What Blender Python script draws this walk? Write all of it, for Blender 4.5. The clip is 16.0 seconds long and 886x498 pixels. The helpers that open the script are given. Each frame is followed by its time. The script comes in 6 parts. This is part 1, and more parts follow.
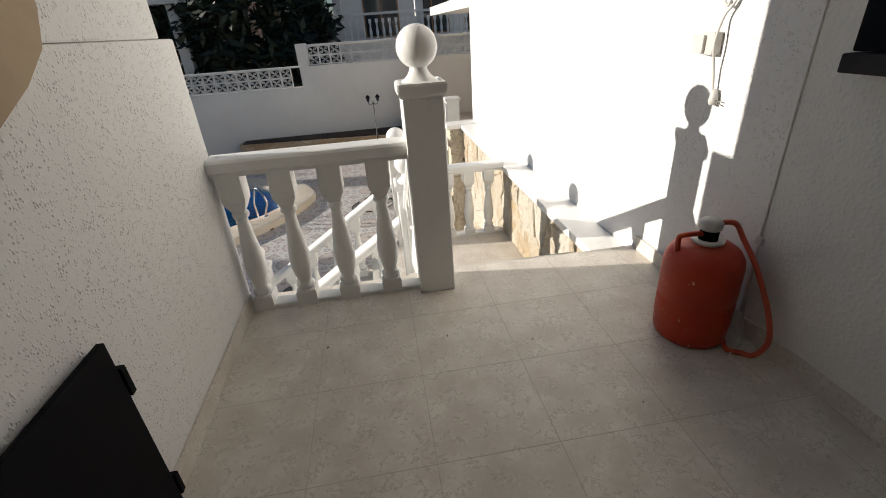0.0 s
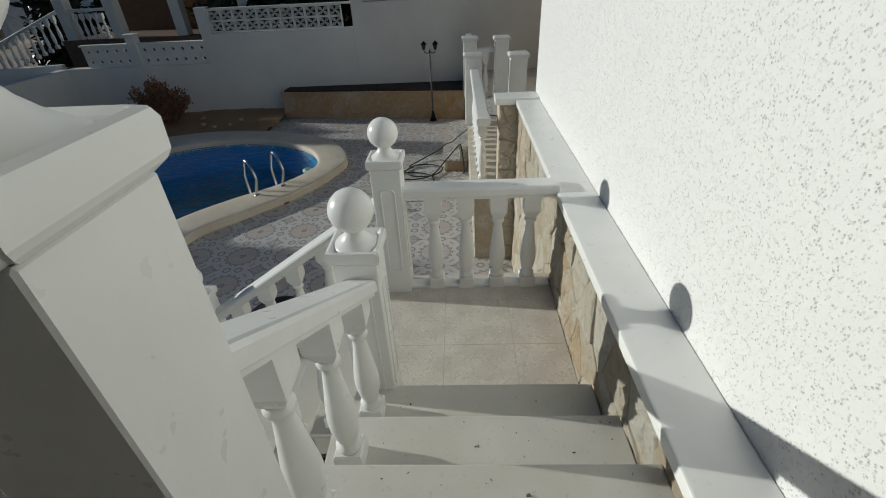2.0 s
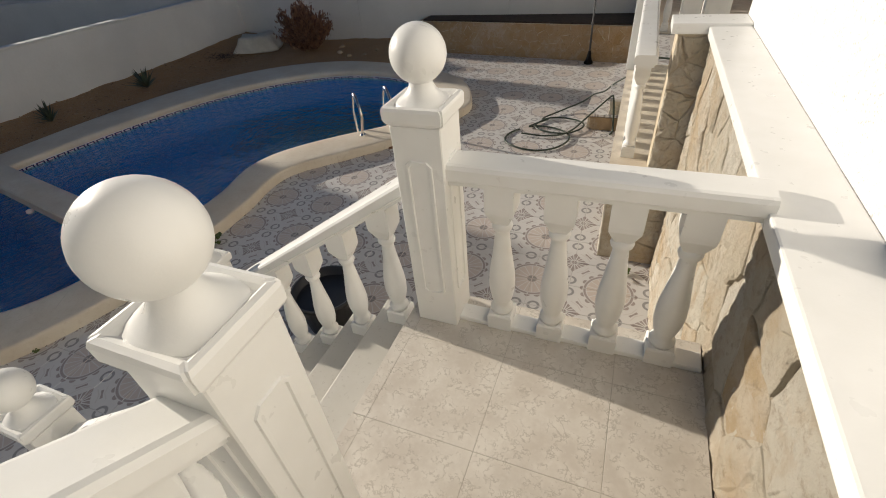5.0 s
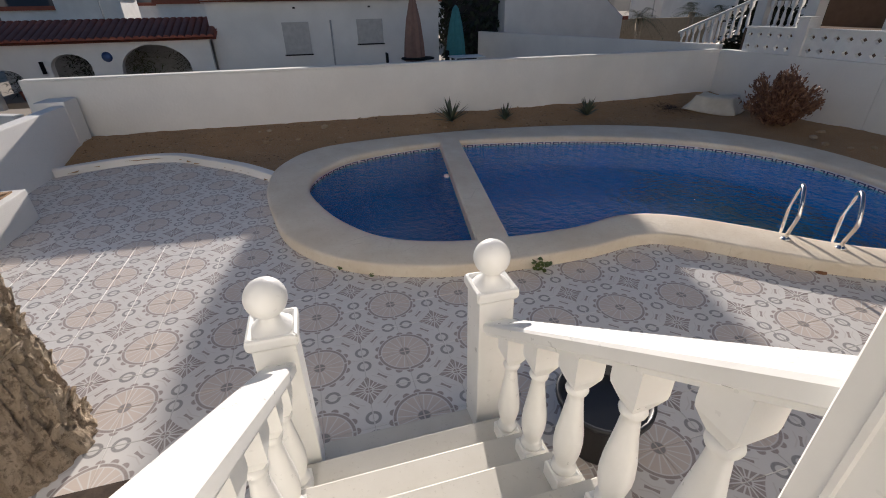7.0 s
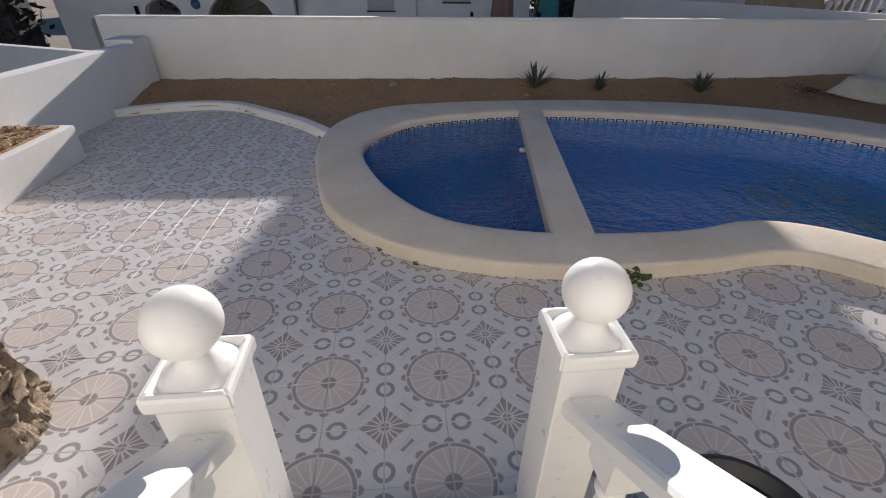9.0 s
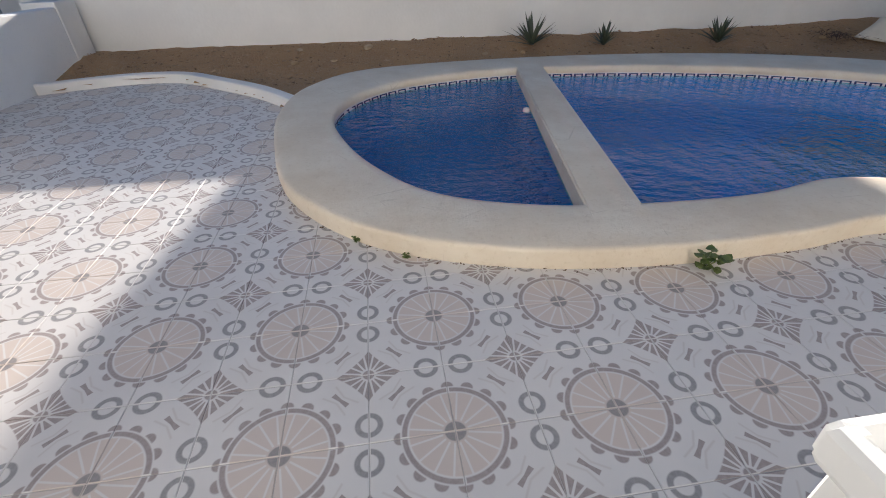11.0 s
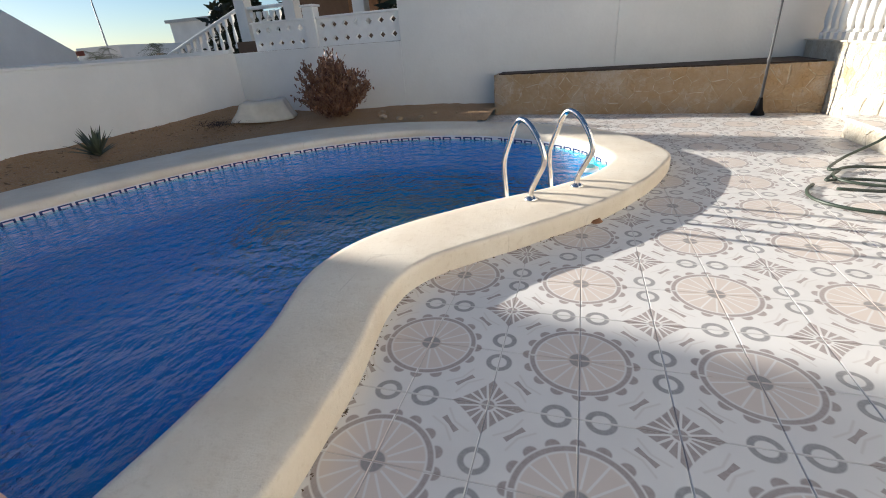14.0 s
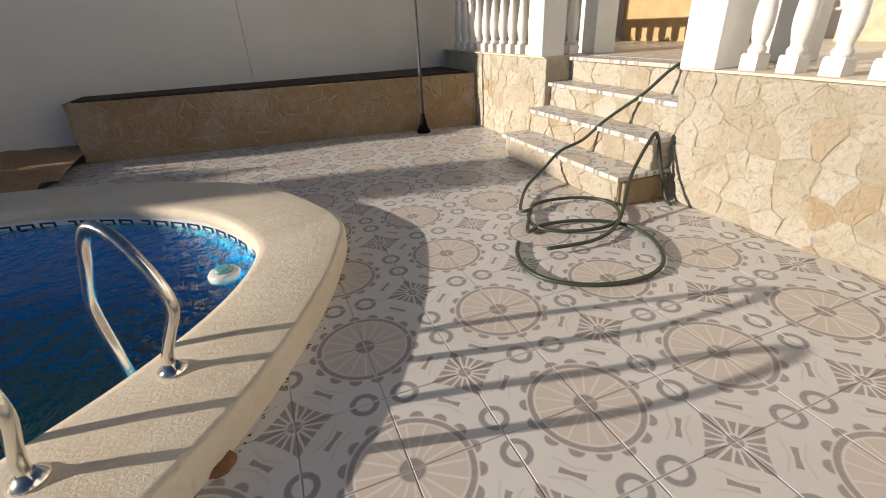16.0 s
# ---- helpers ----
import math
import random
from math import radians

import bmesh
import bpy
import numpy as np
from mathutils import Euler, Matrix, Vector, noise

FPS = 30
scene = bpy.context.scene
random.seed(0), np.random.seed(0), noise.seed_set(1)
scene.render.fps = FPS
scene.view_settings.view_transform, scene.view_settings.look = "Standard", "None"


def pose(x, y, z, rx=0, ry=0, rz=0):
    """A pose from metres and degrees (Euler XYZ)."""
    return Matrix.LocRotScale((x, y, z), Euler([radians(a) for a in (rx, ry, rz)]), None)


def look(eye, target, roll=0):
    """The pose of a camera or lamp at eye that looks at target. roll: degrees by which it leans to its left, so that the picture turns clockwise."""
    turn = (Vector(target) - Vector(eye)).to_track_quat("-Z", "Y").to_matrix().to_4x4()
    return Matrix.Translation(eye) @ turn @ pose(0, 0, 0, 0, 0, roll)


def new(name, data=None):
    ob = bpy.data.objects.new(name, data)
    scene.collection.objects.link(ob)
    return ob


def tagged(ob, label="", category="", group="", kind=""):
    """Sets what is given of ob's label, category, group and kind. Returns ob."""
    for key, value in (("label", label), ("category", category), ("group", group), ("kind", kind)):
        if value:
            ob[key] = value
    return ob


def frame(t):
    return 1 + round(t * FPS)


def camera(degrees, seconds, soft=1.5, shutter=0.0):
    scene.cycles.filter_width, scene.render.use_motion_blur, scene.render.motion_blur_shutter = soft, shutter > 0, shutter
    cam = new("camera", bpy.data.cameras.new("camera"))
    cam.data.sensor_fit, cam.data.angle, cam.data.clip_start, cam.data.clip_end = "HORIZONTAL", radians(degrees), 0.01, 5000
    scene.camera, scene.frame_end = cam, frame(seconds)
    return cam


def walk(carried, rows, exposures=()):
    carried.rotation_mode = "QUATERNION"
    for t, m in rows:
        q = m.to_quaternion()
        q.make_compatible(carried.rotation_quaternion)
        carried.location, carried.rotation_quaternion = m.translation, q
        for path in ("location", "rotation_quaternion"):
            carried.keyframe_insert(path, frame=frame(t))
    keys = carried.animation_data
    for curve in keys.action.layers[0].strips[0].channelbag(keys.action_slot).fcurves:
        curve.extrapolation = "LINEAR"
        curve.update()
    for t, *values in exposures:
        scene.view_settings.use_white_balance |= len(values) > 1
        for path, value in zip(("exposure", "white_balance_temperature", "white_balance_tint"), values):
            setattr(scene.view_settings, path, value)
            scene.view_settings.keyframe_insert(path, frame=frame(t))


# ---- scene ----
cam = camera(89.9, 16.0, soft=1.0)
PATH = [
    (0, (3.012, -4.147, 3.349), (3.239, -2.375, 2.449), -4.1),
    (0.5, (3.158, -3.688, 3.313), (3.47, -1.98, 2.32), -3.8),
    (1, (3.307, -3.192, 3.279), (3.601, -1.468, 2.31), -3.0),
    (1.5, (3.509, -2.747, 3.263), (3.654, -1.038, 2.236), -4.8),
    (2, (3.654, -2.332, 3.235), (3.568, -0.651, 2.156), -2.9),
    (2.5, (3.796, -1.97, 3.242), (3.607, -0.342, 2.096), -3.3),
    (3, (3.884, -1.766, 3.212), (3.514, -0.179, 2.053), -4.2),
    (5.5, (3.786, -0.911, 2.65), (2.926, 0.427, 1.437), -6.4),
    (6, (3.721, -0.77, 2.555), (2.447, 0.337, 1.482), -4.3),
    (6.5, (3.593, -0.592, 2.459), (2.058, 0.216, 1.462), -1.2),
    (7, (3.366, -0.413, 2.408), (1.674, 0.054, 1.448), -1.1),
    (7.5, (3.143, -0.298, 2.383), (1.44, -0.094, 1.355), 1.8),
    (8, (2.884, -0.251, 2.355), (1.225, -0.077, 1.252), -0.9),
    (8.5, (2.699, -0.214, 2.208), (0.999, -0.041, 1.169), 0.8),
    (10.8, (1.75, -0.17, 1.583), (0.137, 0.048, 0.421), -0.6),
    (11, (1.673, -0.169, 1.538), (0.029, 0.052, 0.421), -1.3),
    (11.5, (1.442, -0.132, 1.405), (-0.192, 0.194, 0.3), 0.1),
    (12, (1.224, -0.106, 1.295), (-0.386, 0.524, 0.29), -2.6),
    (12.5, (0.979, 0.001, 1.17), (-0.605, 0.706, 0.172), -2.7),
    (13, (0.75, 0.241, 1.213), (-0.608, 1.325, 0.223), -3.5),
    (13.5, (0.648, 0.631, 1.219), (-0.366, 2.105, 0.325), -6.7),
    (14, (0.605, 1.06, 1.262), (0.045, 2.784, 0.416), -4.4),
    (14.5, (0.675, 1.561, 1.264), (0.624, 3.36, 0.393), -4.1),
    (15, (0.828, 2.075, 1.234), (1.154, 3.847, 0.366), -2.7),
    (15.5, (0.965, 2.593, 1.207), (1.384, 4.305, 0.261), -2.9),
    (16, (1.114, 3.038, 1.247), (1.743, 4.708, 0.343), -3.0),
]

EXPOSURES = [(0, 0.45, 5750, 12), (0.5, 0.05, 6150, 12), (1, -0.12, 6050, 10), (1.5, -0.42, 5700, 7), (2, -0.55, 5300, 4), (2.5, -0.6, 5400, 6), (3, -0.45, 5700, 8), (5.5, 0.15, 5980, 12), (6.5, 0.3, 5750, 13), (7, 0.60, 5800, 16), (8.5, 0.60, 5650, 17),
             (11, 1.3, 5700, 14), (12.5, 1.8, 5700, 11), (13.5, 1.62, 5500, 9), (14, 1.3, 5650, 11), (14.5, 0.88, 6000, 13), (15, 0.58, 6350, 15), (16, 0.38, 6250, 14)]
walk(cam, [(t, look(eye, target, roll)) for t, eye, target, roll in PATH], EXPOSURES)

# ---- light ----
SUN_DIR = Vector((1.3, -0.235, -0.345)).normalized()   # the way the light travels
SUN_ELEV = math.asin(-SUN_DIR.z)
world = bpy.data.worlds.new("world")
scene.world = world
world.use_nodes = True
wn, wl = world.node_tree.nodes, world.node_tree.links
sky = wn.new("ShaderNodeTexSky")
sky.sky_type = "NISHITA"
sky.sun_disc = False
sky.sun_elevation = SUN_ELEV
sky.sun_rotation = math.atan2(-SUN_DIR.x, -SUN_DIR.y)
sky.air_density, sky.dust_density, sky.ozone_density = 1.0, 0.25, 2.5
wn["Background"].inputs["Strength"].default_value = 0.042
wl.new(sky.outputs[0], wn["Background"].inputs[0])
sun_data = bpy.data.lights.new("sun", "SUN")
sun_data.energy, sun_data.angle, sun_data.color = 5.0, radians(0.55), (1.0, 0.86, 0.66)
sun = new("sun", sun_data)
sun.rotation_euler = SUN_DIR.to_track_quat("-Z", "Y").to_euler()

# ---- materials ----


class Nodes:
    """A small helper that writes node materials."""

    def __init__(self, name, rough=0.6, metal=0.0, color=(0.8, 0.8, 0.8)):
        self.m = bpy.data.materials.new(name)
        self.m.use_nodes = True
        self.t = self.m.node_tree
        self.b = self.t.nodes["Principled BSDF"]
        self.b.inputs["Roughness"].default_value = rough
        self.b.inputs["Metallic"].default_value = metal
        self.b.inputs["Base Color"].default_value = (*color, 1)
        self.pos = self.t.nodes.new("ShaderNodeNewGeometry").outputs["Position"]

    def link(self, a, b):
        self.t.links.new(a, b)

    def put(self, socket, value):
        if isinstance(value, (int, float)):
            socket.default_value = value
        elif isinstance(value, tuple):
            socket.default_value = (*value, 1) if len(value) == 3 and len(socket.default_value) == 4 else value
        else:
            self.link(value, socket)

    def math(self, op, a, b=0.0, c=0.0, clamp=False):
        n = self.t.nodes.new("ShaderNodeMath")
        n.operation, n.use_clamp = op, clamp
        for s, v in zip(n.inputs, (a, b, c)):
            self.put(s, v)
        return n.outputs[0]

    def noise(self, scale, detail=4.0, rough=0.55, at=None, w=0.0):
        n = self.t.nodes.new("ShaderNodeTexNoise")
        n.inputs["Scale"].default_value = scale
        n.inputs["Detail"].default_value = detail
        n.inputs["Roughness"].default_value = rough
        self.link(at or self.pos, n.inputs["Vector"])
        return n.outputs["Fac"]

    def voronoi(self, scale, feature="F1", at=None, out="Distance", rnd=1.0):
        n = self.t.nodes.new("ShaderNodeTexVoronoi")
        n.feature = feature
        n.inputs["Scale"].default_value = scale
        n.inputs["Randomness"].default_value = rnd
        self.link(at or self.pos, n.inputs["Vector"])
        return n.outputs[out]

    def stretch(self, x, y, z, at=None):
        n = self.t.nodes.new("ShaderNodeVectorMath")
        n.operation = "MULTIPLY"
        self.link(at or self.pos, n.inputs[0])
        n.inputs[1].default_value = (x, y, z)
        return n.outputs[0]

    def ramp(self, fac, stops):
        n = self.t.nodes.new("ShaderNodeValToRGB")
        e = n.color_ramp.elements
        while len(e) < len(stops):
            e.new(0.5)
        for el, (p, c) in zip(e, stops):
            el.position = p
            el.color = (*c, 1) if isinstance(c, tuple) else (c, c, c, 1)
        self.link(fac, n.inputs[0])
        return n.outputs[0]

    def mix(self, fac, a, b, mode="MIX"):
        n = self.t.nodes.new("ShaderNodeMix")
        n.data_type, n.blend_type = "RGBA", mode
        self.put(n.inputs[0], fac)
        self.put(n.inputs[6], a)
        self.put(n.inputs[7], b)
        return n.outputs[2]

    def random(self):
        return self.t.nodes.new("ShaderNodeObjectInfo").outputs["Random"]

    def island(self):
        return self.t.nodes["Geometry"].outputs["Random Per Island"]

    def color(self, c):
        self.put(self.b.inputs["Base Color"], c)

    def rough(self, r):
        self.put(self.b.inputs["Roughness"], r)

    def bump(self, height, strength=0.3, dist=0.01):
        n = self.t.nodes.new("ShaderNodeBump")
        n.inputs["Strength"].default_value = strength
        n.inputs["Distance"].default_value = dist
        self.link(height, n.inputs["Height"])
        if self.b.inputs["Normal"].is_linked:
            self.link(self.b.inputs["Normal"].links[0].from_socket, n.inputs["Normal"])
        self.link(n.outputs[0], self.b.inputs["Normal"])
        return self


def stucco(name, tone, grain=90.0, depth=0.005, strength=0.5, stain=0.06):
    k = Nodes(name, 0.85)
    big = k.noise(0.9, 5)
    fine = k.noise(14, 4)
    lo = tuple(c * (1 - stain * 2) for c in tone)
    col = k.mix(k.ramp(big, [(0.35, 0.0), (0.7, 1.0)]), lo, tone)
    col = k.mix(k.math("MULTIPLY", k.ramp(fine, [(0.5, 0.0), (0.75, 1.0)]), 0.25), col, tuple(c * 0.88 for c in tone))
    k.color(col)
    v = k.voronoi(grain)
    n = k.noise(grain * 0.45, 3)
    k.bump(k.math("ADD", k.ramp(v, [(0.15, 1.0), (0.6, 0.0)]), n), strength, depth)
    return k.m


M = {}
M["wall"] = stucco("white_render", (0.80, 0.79, 0.76), 60, 0.004, 0.35)
M["garden"] = stucco("painted_wall", (0.78, 0.77, 0.74), 18, 0.004, 0.25, 0.05)

# coarse stucco: mostly flat, with scattered crumbs and pinholes
k = Nodes("coarse_stucco", 0.9)
patch = k.noise(4, 4)
crumb = k.ramp(k.voronoi(95, at=k.stretch(1, 1.2, 0.9)), [(0.10, 1.0), (0.45, 0.0)])
mask = k.ramp(k.noise(40, 5, 0.65), [(0.48, 0.0), (0.62, 1.0)])
pit = k.math("MULTIPLY", k.ramp(k.voronoi(75), [(0.12, 1.0), (0.30, 0.0)]), k.ramp(k.noise(16, 3), [(0.48, 0.0), (0.56, 1.0)]))
hgt = k.math("SUBTRACT", k.math("MULTIPLY", mask, crumb), k.math("MULTIPLY", pit, 0.6))
# pits also get a dark colour that paints in the shade inside them
k.color(k.mix(k.math("MULTIPLY", pit, 0.5), k.mix(patch, (0.75, 0.75, 0.74), (0.80, 0.79, 0.77)), (0.36, 0.34, 0.31)))
k.bump(k.noise(120, 3), 0.15, 0.002).bump(hgt, 0.7, 0.007)
M["coarse"] = k.m

# gloss white paint on cast balusters and posts
k = Nodes("white_gloss_paint", 0.32)
f = k.noise(5, 4)
k.color(k.mix(k.ramp(f, [(0.3, 0.0), (0.75, 1.0)]), (0.80, 0.80, 0.77), (0.86, 0.86, 0.84)))
k.rough(k.ramp(k.noise(18, 3), [(0.3, 0.26), (0.8, 0.5)]))
k.bump(k.noise(160, 3), 0.10, 0.002).bump(k.noise(12, 3), 0.10, 0.004)
M["paint"] = k.m

# cream coping
k = Nodes("cream_coping", 0.75)
f = k.noise(2.2, 6, 0.6)
g = k.noise(30, 5, 0.6)
c = k.mix(k.ramp(f, [(0.35, 0.0), (0.7, 1.0)]), (0.66, 0.58, 0.46), (0.75, 0.69, 0.58))
c = k.mix(k.math("MULTIPLY", k.ramp(g, [(0.55, 0.0), (0.7, 1.0)]), 0.3), c, (0.52, 0.43, 0.31))
crack = k.ramp(k.voronoi(2.6, "DISTANCE_TO_EDGE", at=k.stretch(1, 1, 0.4)), [(0.0, 1.0), (0.012, 0.0)])
c = k.mix(k.math("MULTIPLY", k.math("MULTIPLY", crack, k.ramp(f, [(0.56, 0.0), (0.62, 1.0)])), 0.3), c, (0.3, 0.24, 0.17))
c = k.mix(k.math("MULTIPLY", k.ramp(k.noise(0.8, 6, 0.7), [(0.52, 0.0), (0.72, 1.0)]), 0.35), c, (0.52, 0.44, 0.34))
k.color(c)
k.bump(k.noise(75, 5, 0.75), 0.8, 0.005).bump(k.noise(14, 6, 0.7), 0.4, 0.012)
M["coping"] = k.m


def plain(name, color, rough=0.6, metal=0.0, vary=0.12, scale=6.0, bump=0.0, bscale=60.0):
    k = Nodes(name, rough, metal)
    f = k.noise(scale, 5)
    k.color(k.mix(k.ramp(f, [(0.3, 0.0), (0.75, 1.0)]), tuple(c * (1 - vary) for c in color), tuple(min(1, c * (1 + vary)) for c in color)))
    if bump:
        k.bump(k.noise(bscale, 4), bump, 0.004)
    return k.m


# cream-grey marbled terrace tile
k = Nodes("terrace_tile", 0.42)
base = k.mix(k.ramp(k.noise(8.5, 6, 0.62), [(0.38, 0.0), (0.62, 1.0)]), (0.60, 0.55, 0.48), (0.72, 0.68, 0.61))
vein = k.ramp(k.noise(30, 4, 0.6), [(0.455, 0.0), (0.5, 1.0), (0.53, 0.0)])
vein = k.math("MULTIPLY", vein, k.ramp(k.noise(17, 3), [(0.46, 0.0), (0.54, 1.0)]))
c = k.mix(k.math("MULTIPLY", vein, 0.6), base, (0.31, 0.27, 0.21))
c = k.mix(k.math("MULTIPLY", k.ramp(k.noise(45, 3), [(0.6, 0.0), (0.75, 1.0)]), 0.4), c, (0.76, 0.73, 0.68))
c = k.mix(k.math("MULTIPLY", k.ramp(k.noise(1.7, 6, 0.65), [(0.45, 0.0), (0.7, 1.0)]), 0.35), c, (0.46, 0.42, 0.36))
c = k.mix(k.math("MULTIPLY", k.random(), 0.06), c, (0.72, 0.69, 0.63))
k.color(c)
k.rough(k.ramp(k.noise(9, 4), [(0.3, 0.32), (0.8, 0.6)]))
k.bump(k.noise(40, 3), 0.06, 0.003)
M["tile"] = k.m
# plain cream treads
k = Nodes("tread_slab", 0.5)
c = k.mix(k.ramp(k.noise(3, 5), [(0.3, 0.0), (0.75, 1.0)]), (0.55, 0.53, 0.47), (0.64, 0.62, 0.57))
c = k.mix(k.math("MULTIPLY", k.ramp(k.noise(60, 4), [(0.62, 0.0), (0.7, 1.0)]), 0.4), c, (0.40, 0.37, 0.32))
k.color(c)
k.bump(k.noise(50, 3), 0.06, 0.003)
M["tread"] = k.m
M["grout"] = plain("grout", (0.47, 0.43, 0.37), 0.9)
M["grout_pale"] = plain("pale_grout", (0.50, 0.48, 0.46), 0.9)

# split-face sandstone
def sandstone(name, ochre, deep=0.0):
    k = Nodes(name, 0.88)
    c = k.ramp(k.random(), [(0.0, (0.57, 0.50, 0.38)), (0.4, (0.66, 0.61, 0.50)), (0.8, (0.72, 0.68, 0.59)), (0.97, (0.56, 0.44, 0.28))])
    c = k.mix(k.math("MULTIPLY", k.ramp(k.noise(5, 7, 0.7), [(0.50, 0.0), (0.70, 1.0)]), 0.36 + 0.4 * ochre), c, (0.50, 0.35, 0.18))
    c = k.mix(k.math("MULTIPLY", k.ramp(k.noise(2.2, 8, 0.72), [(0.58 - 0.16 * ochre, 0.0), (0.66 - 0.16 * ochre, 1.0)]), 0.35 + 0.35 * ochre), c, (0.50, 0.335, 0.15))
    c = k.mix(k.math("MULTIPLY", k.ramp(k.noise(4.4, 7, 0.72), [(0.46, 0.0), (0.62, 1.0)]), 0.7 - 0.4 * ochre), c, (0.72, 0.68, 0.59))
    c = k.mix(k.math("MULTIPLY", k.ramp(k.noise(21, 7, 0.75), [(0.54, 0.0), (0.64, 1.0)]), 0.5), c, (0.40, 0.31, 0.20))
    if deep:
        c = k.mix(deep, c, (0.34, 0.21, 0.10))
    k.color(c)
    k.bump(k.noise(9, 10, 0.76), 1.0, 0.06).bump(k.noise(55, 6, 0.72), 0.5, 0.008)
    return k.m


M["stone"] = sandstone("sandstone", 0.0)
# browner copy of the sandstone, mixed halfway towards a dark brown
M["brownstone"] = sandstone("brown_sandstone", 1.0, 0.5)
M["warmstone"] = sandstone("ochre_sandstone", 0.45)
k = Nodes("stone_mortar", 0.9)
k.color(k.mix(k.ramp(k.noise(7, 6, 0.65), [(0.35, 0.0), (0.65, 1.0)]), (0.50, 0.42, 0.29), (0.64, 0.57, 0.45)))
k.bump(k.noise(18, 7, 0.72), 0.8, 0.02)
M["mortar"] = k.m
# soil and gravel
k = Nodes("sandy_soil", 0.95)
c = k.mix(k.noise(2.5, 6), (0.30, 0.175, 0.08), (0.45, 0.285, 0.145))
c = k.mix(k.ramp(k.voronoi(45), [(0.1, 1.0), (0.5, 0.0)]), c, (0.42, 0.32, 0.21))
k.color(c)
k.bump(k.voronoi(48), 0.9, 0.02).bump(k.noise(9, 6), 0.6, 0.04)
M["soil"] = k.m
M["darksoil"] = plain("damp_dark_soil", (0.055, 0.038, 0.027), 0.95, 0, 0.4, 12, 0.8, 40)
# pool lining and water
k = Nodes("pool_mosaic", 0.4)
sq = k.voronoi(38, rnd=0.0, out="Color")
c = k.mix(k.noise(2, 3), (0.001, 0.275, 0.62), (0.002, 0.36, 0.80))
c = k.mix(k.math("MULTIPLY", k.voronoi(38, out="Distance", rnd=0.0), 0.3), c, (0.003, 0.37, 0.82))
k.color(c)
M["lining"] = k.m
k = Nodes("water", 0.02)
k.color((0.03, 0.79, 1.0))
k.b.inputs["Transmission Weight"].default_value = 1.0
k.b.inputs["IOR"].default_value = 1.33
k.b.inputs["Specular IOR Level"].default_value = 0.05
wv = k.noise(3.2, 3, 0.5, at=k.stretch(1.0, 1.7, 1))
wv2 = k.noise(9, 3, 0.5, at=k.stretch(1.6, 0.9, 1))
wv3 = k.noise(21, 3, 0.55, at=k.stretch(1.5, 0.8, 1))
k.bump(k.math("ADD", k.math("ADD", wv, k.math("MULTIPLY", wv2, 0.8)), k.math("MULTIPLY", wv3, 0.25)), 1.0, 0.12)
M["water"] = k.m
M["navy"] = plain("navy_glazed_tile", (0.03, 0.06, 0.17), 0.25)
M["whitetile"] = plain("white_glazed_tile", (0.72, 0.74, 0.76), 0.25)
k = Nodes("brushed_steel", 0.16, 1.0, (0.72, 0.70, 0.66))
k.rough(k.ramp(k.noise(25, 3), [(0.3, 0.10), (0.8, 0.3)]))
M["steel"] = k.m
M["hose"] = plain("green_hose_rubber", (0.035, 0.05, 0.035), 0.45)
M["black"] = plain("black_iron", (0.004, 0.004, 0.005), 0.75)
M["black"].node_tree.nodes["Principled BSDF"].inputs["Specular IOR Level"].default_value = 0.12
M["dark"] = plain("dark_room", (0.02, 0.018, 0.018), 0.8)
# scuffed orange enamel
k = Nodes("orange_enamel", 0.38)
sc = k.ramp(k.noise(26, 5, 0.7), [(0.66, 0.0), (0.69, 1.0)])
c = k.mix(k.ramp(k.noise(5, 4), [(0.3, 0.0), (0.7, 1.0)]), (0.42, 0.032, 0.005), (0.52, 0.048, 0.008))
k.color(k.mix(sc, c, (0.72, 0.55, 0.36)))
k.rough(k.ramp(k.noise(12, 4), [(0.3, 0.3), (0.8, 0.6)]))
k.bump(k.noise(20, 3), 0.1, 0.004)
M["orange"] = k.m
M["orange_hose"] = plain("orange_rubber", (0.55, 0.10, 0.05), 0.45)
M["irongrey"] = plain("dark_grey_paint", (0.06, 0.06, 0.065), 0.6)
M["greyplastic"] = plain("grey_plastic", (0.55, 0.54, 0.51), 0.45)
M["whiteplastic"] = plain("white_plastic", (0.78, 0.77, 0.73), 0.4)
M["potblack"] = plain("black_plastic_pot", (0.02, 0.02, 0.022), 0.4)
# bark
k = Nodes("palm_bark", 0.95)
c = k.mix(k.noise(7, 8, 0.7, at=k.stretch(1, 1, 0.45)), (0.32, 0.21, 0.12), (0.86, 0.73, 0.55))
c = k.mix(k.math("MULTIPLY", k.ramp(k.noise(24, 6, 0.7), [(0.5, 0.0), (0.62, 1.0)]), 0.6), c, (0.12, 0.08, 0.05))
k.color(c)
k.bump(k.noise(45, 6, 0.75), 0.7, 0.015).bump(k.noise(11, 9, 0.78, at=k.stretch(1, 1, 0.5)), 1.0, 0.07)
M["bark"] = k.m


def leaf(name, a, b):
    k = Nodes(name, 0.55)
    k.color(k.mix(k.island(), a, b))
    return k.m


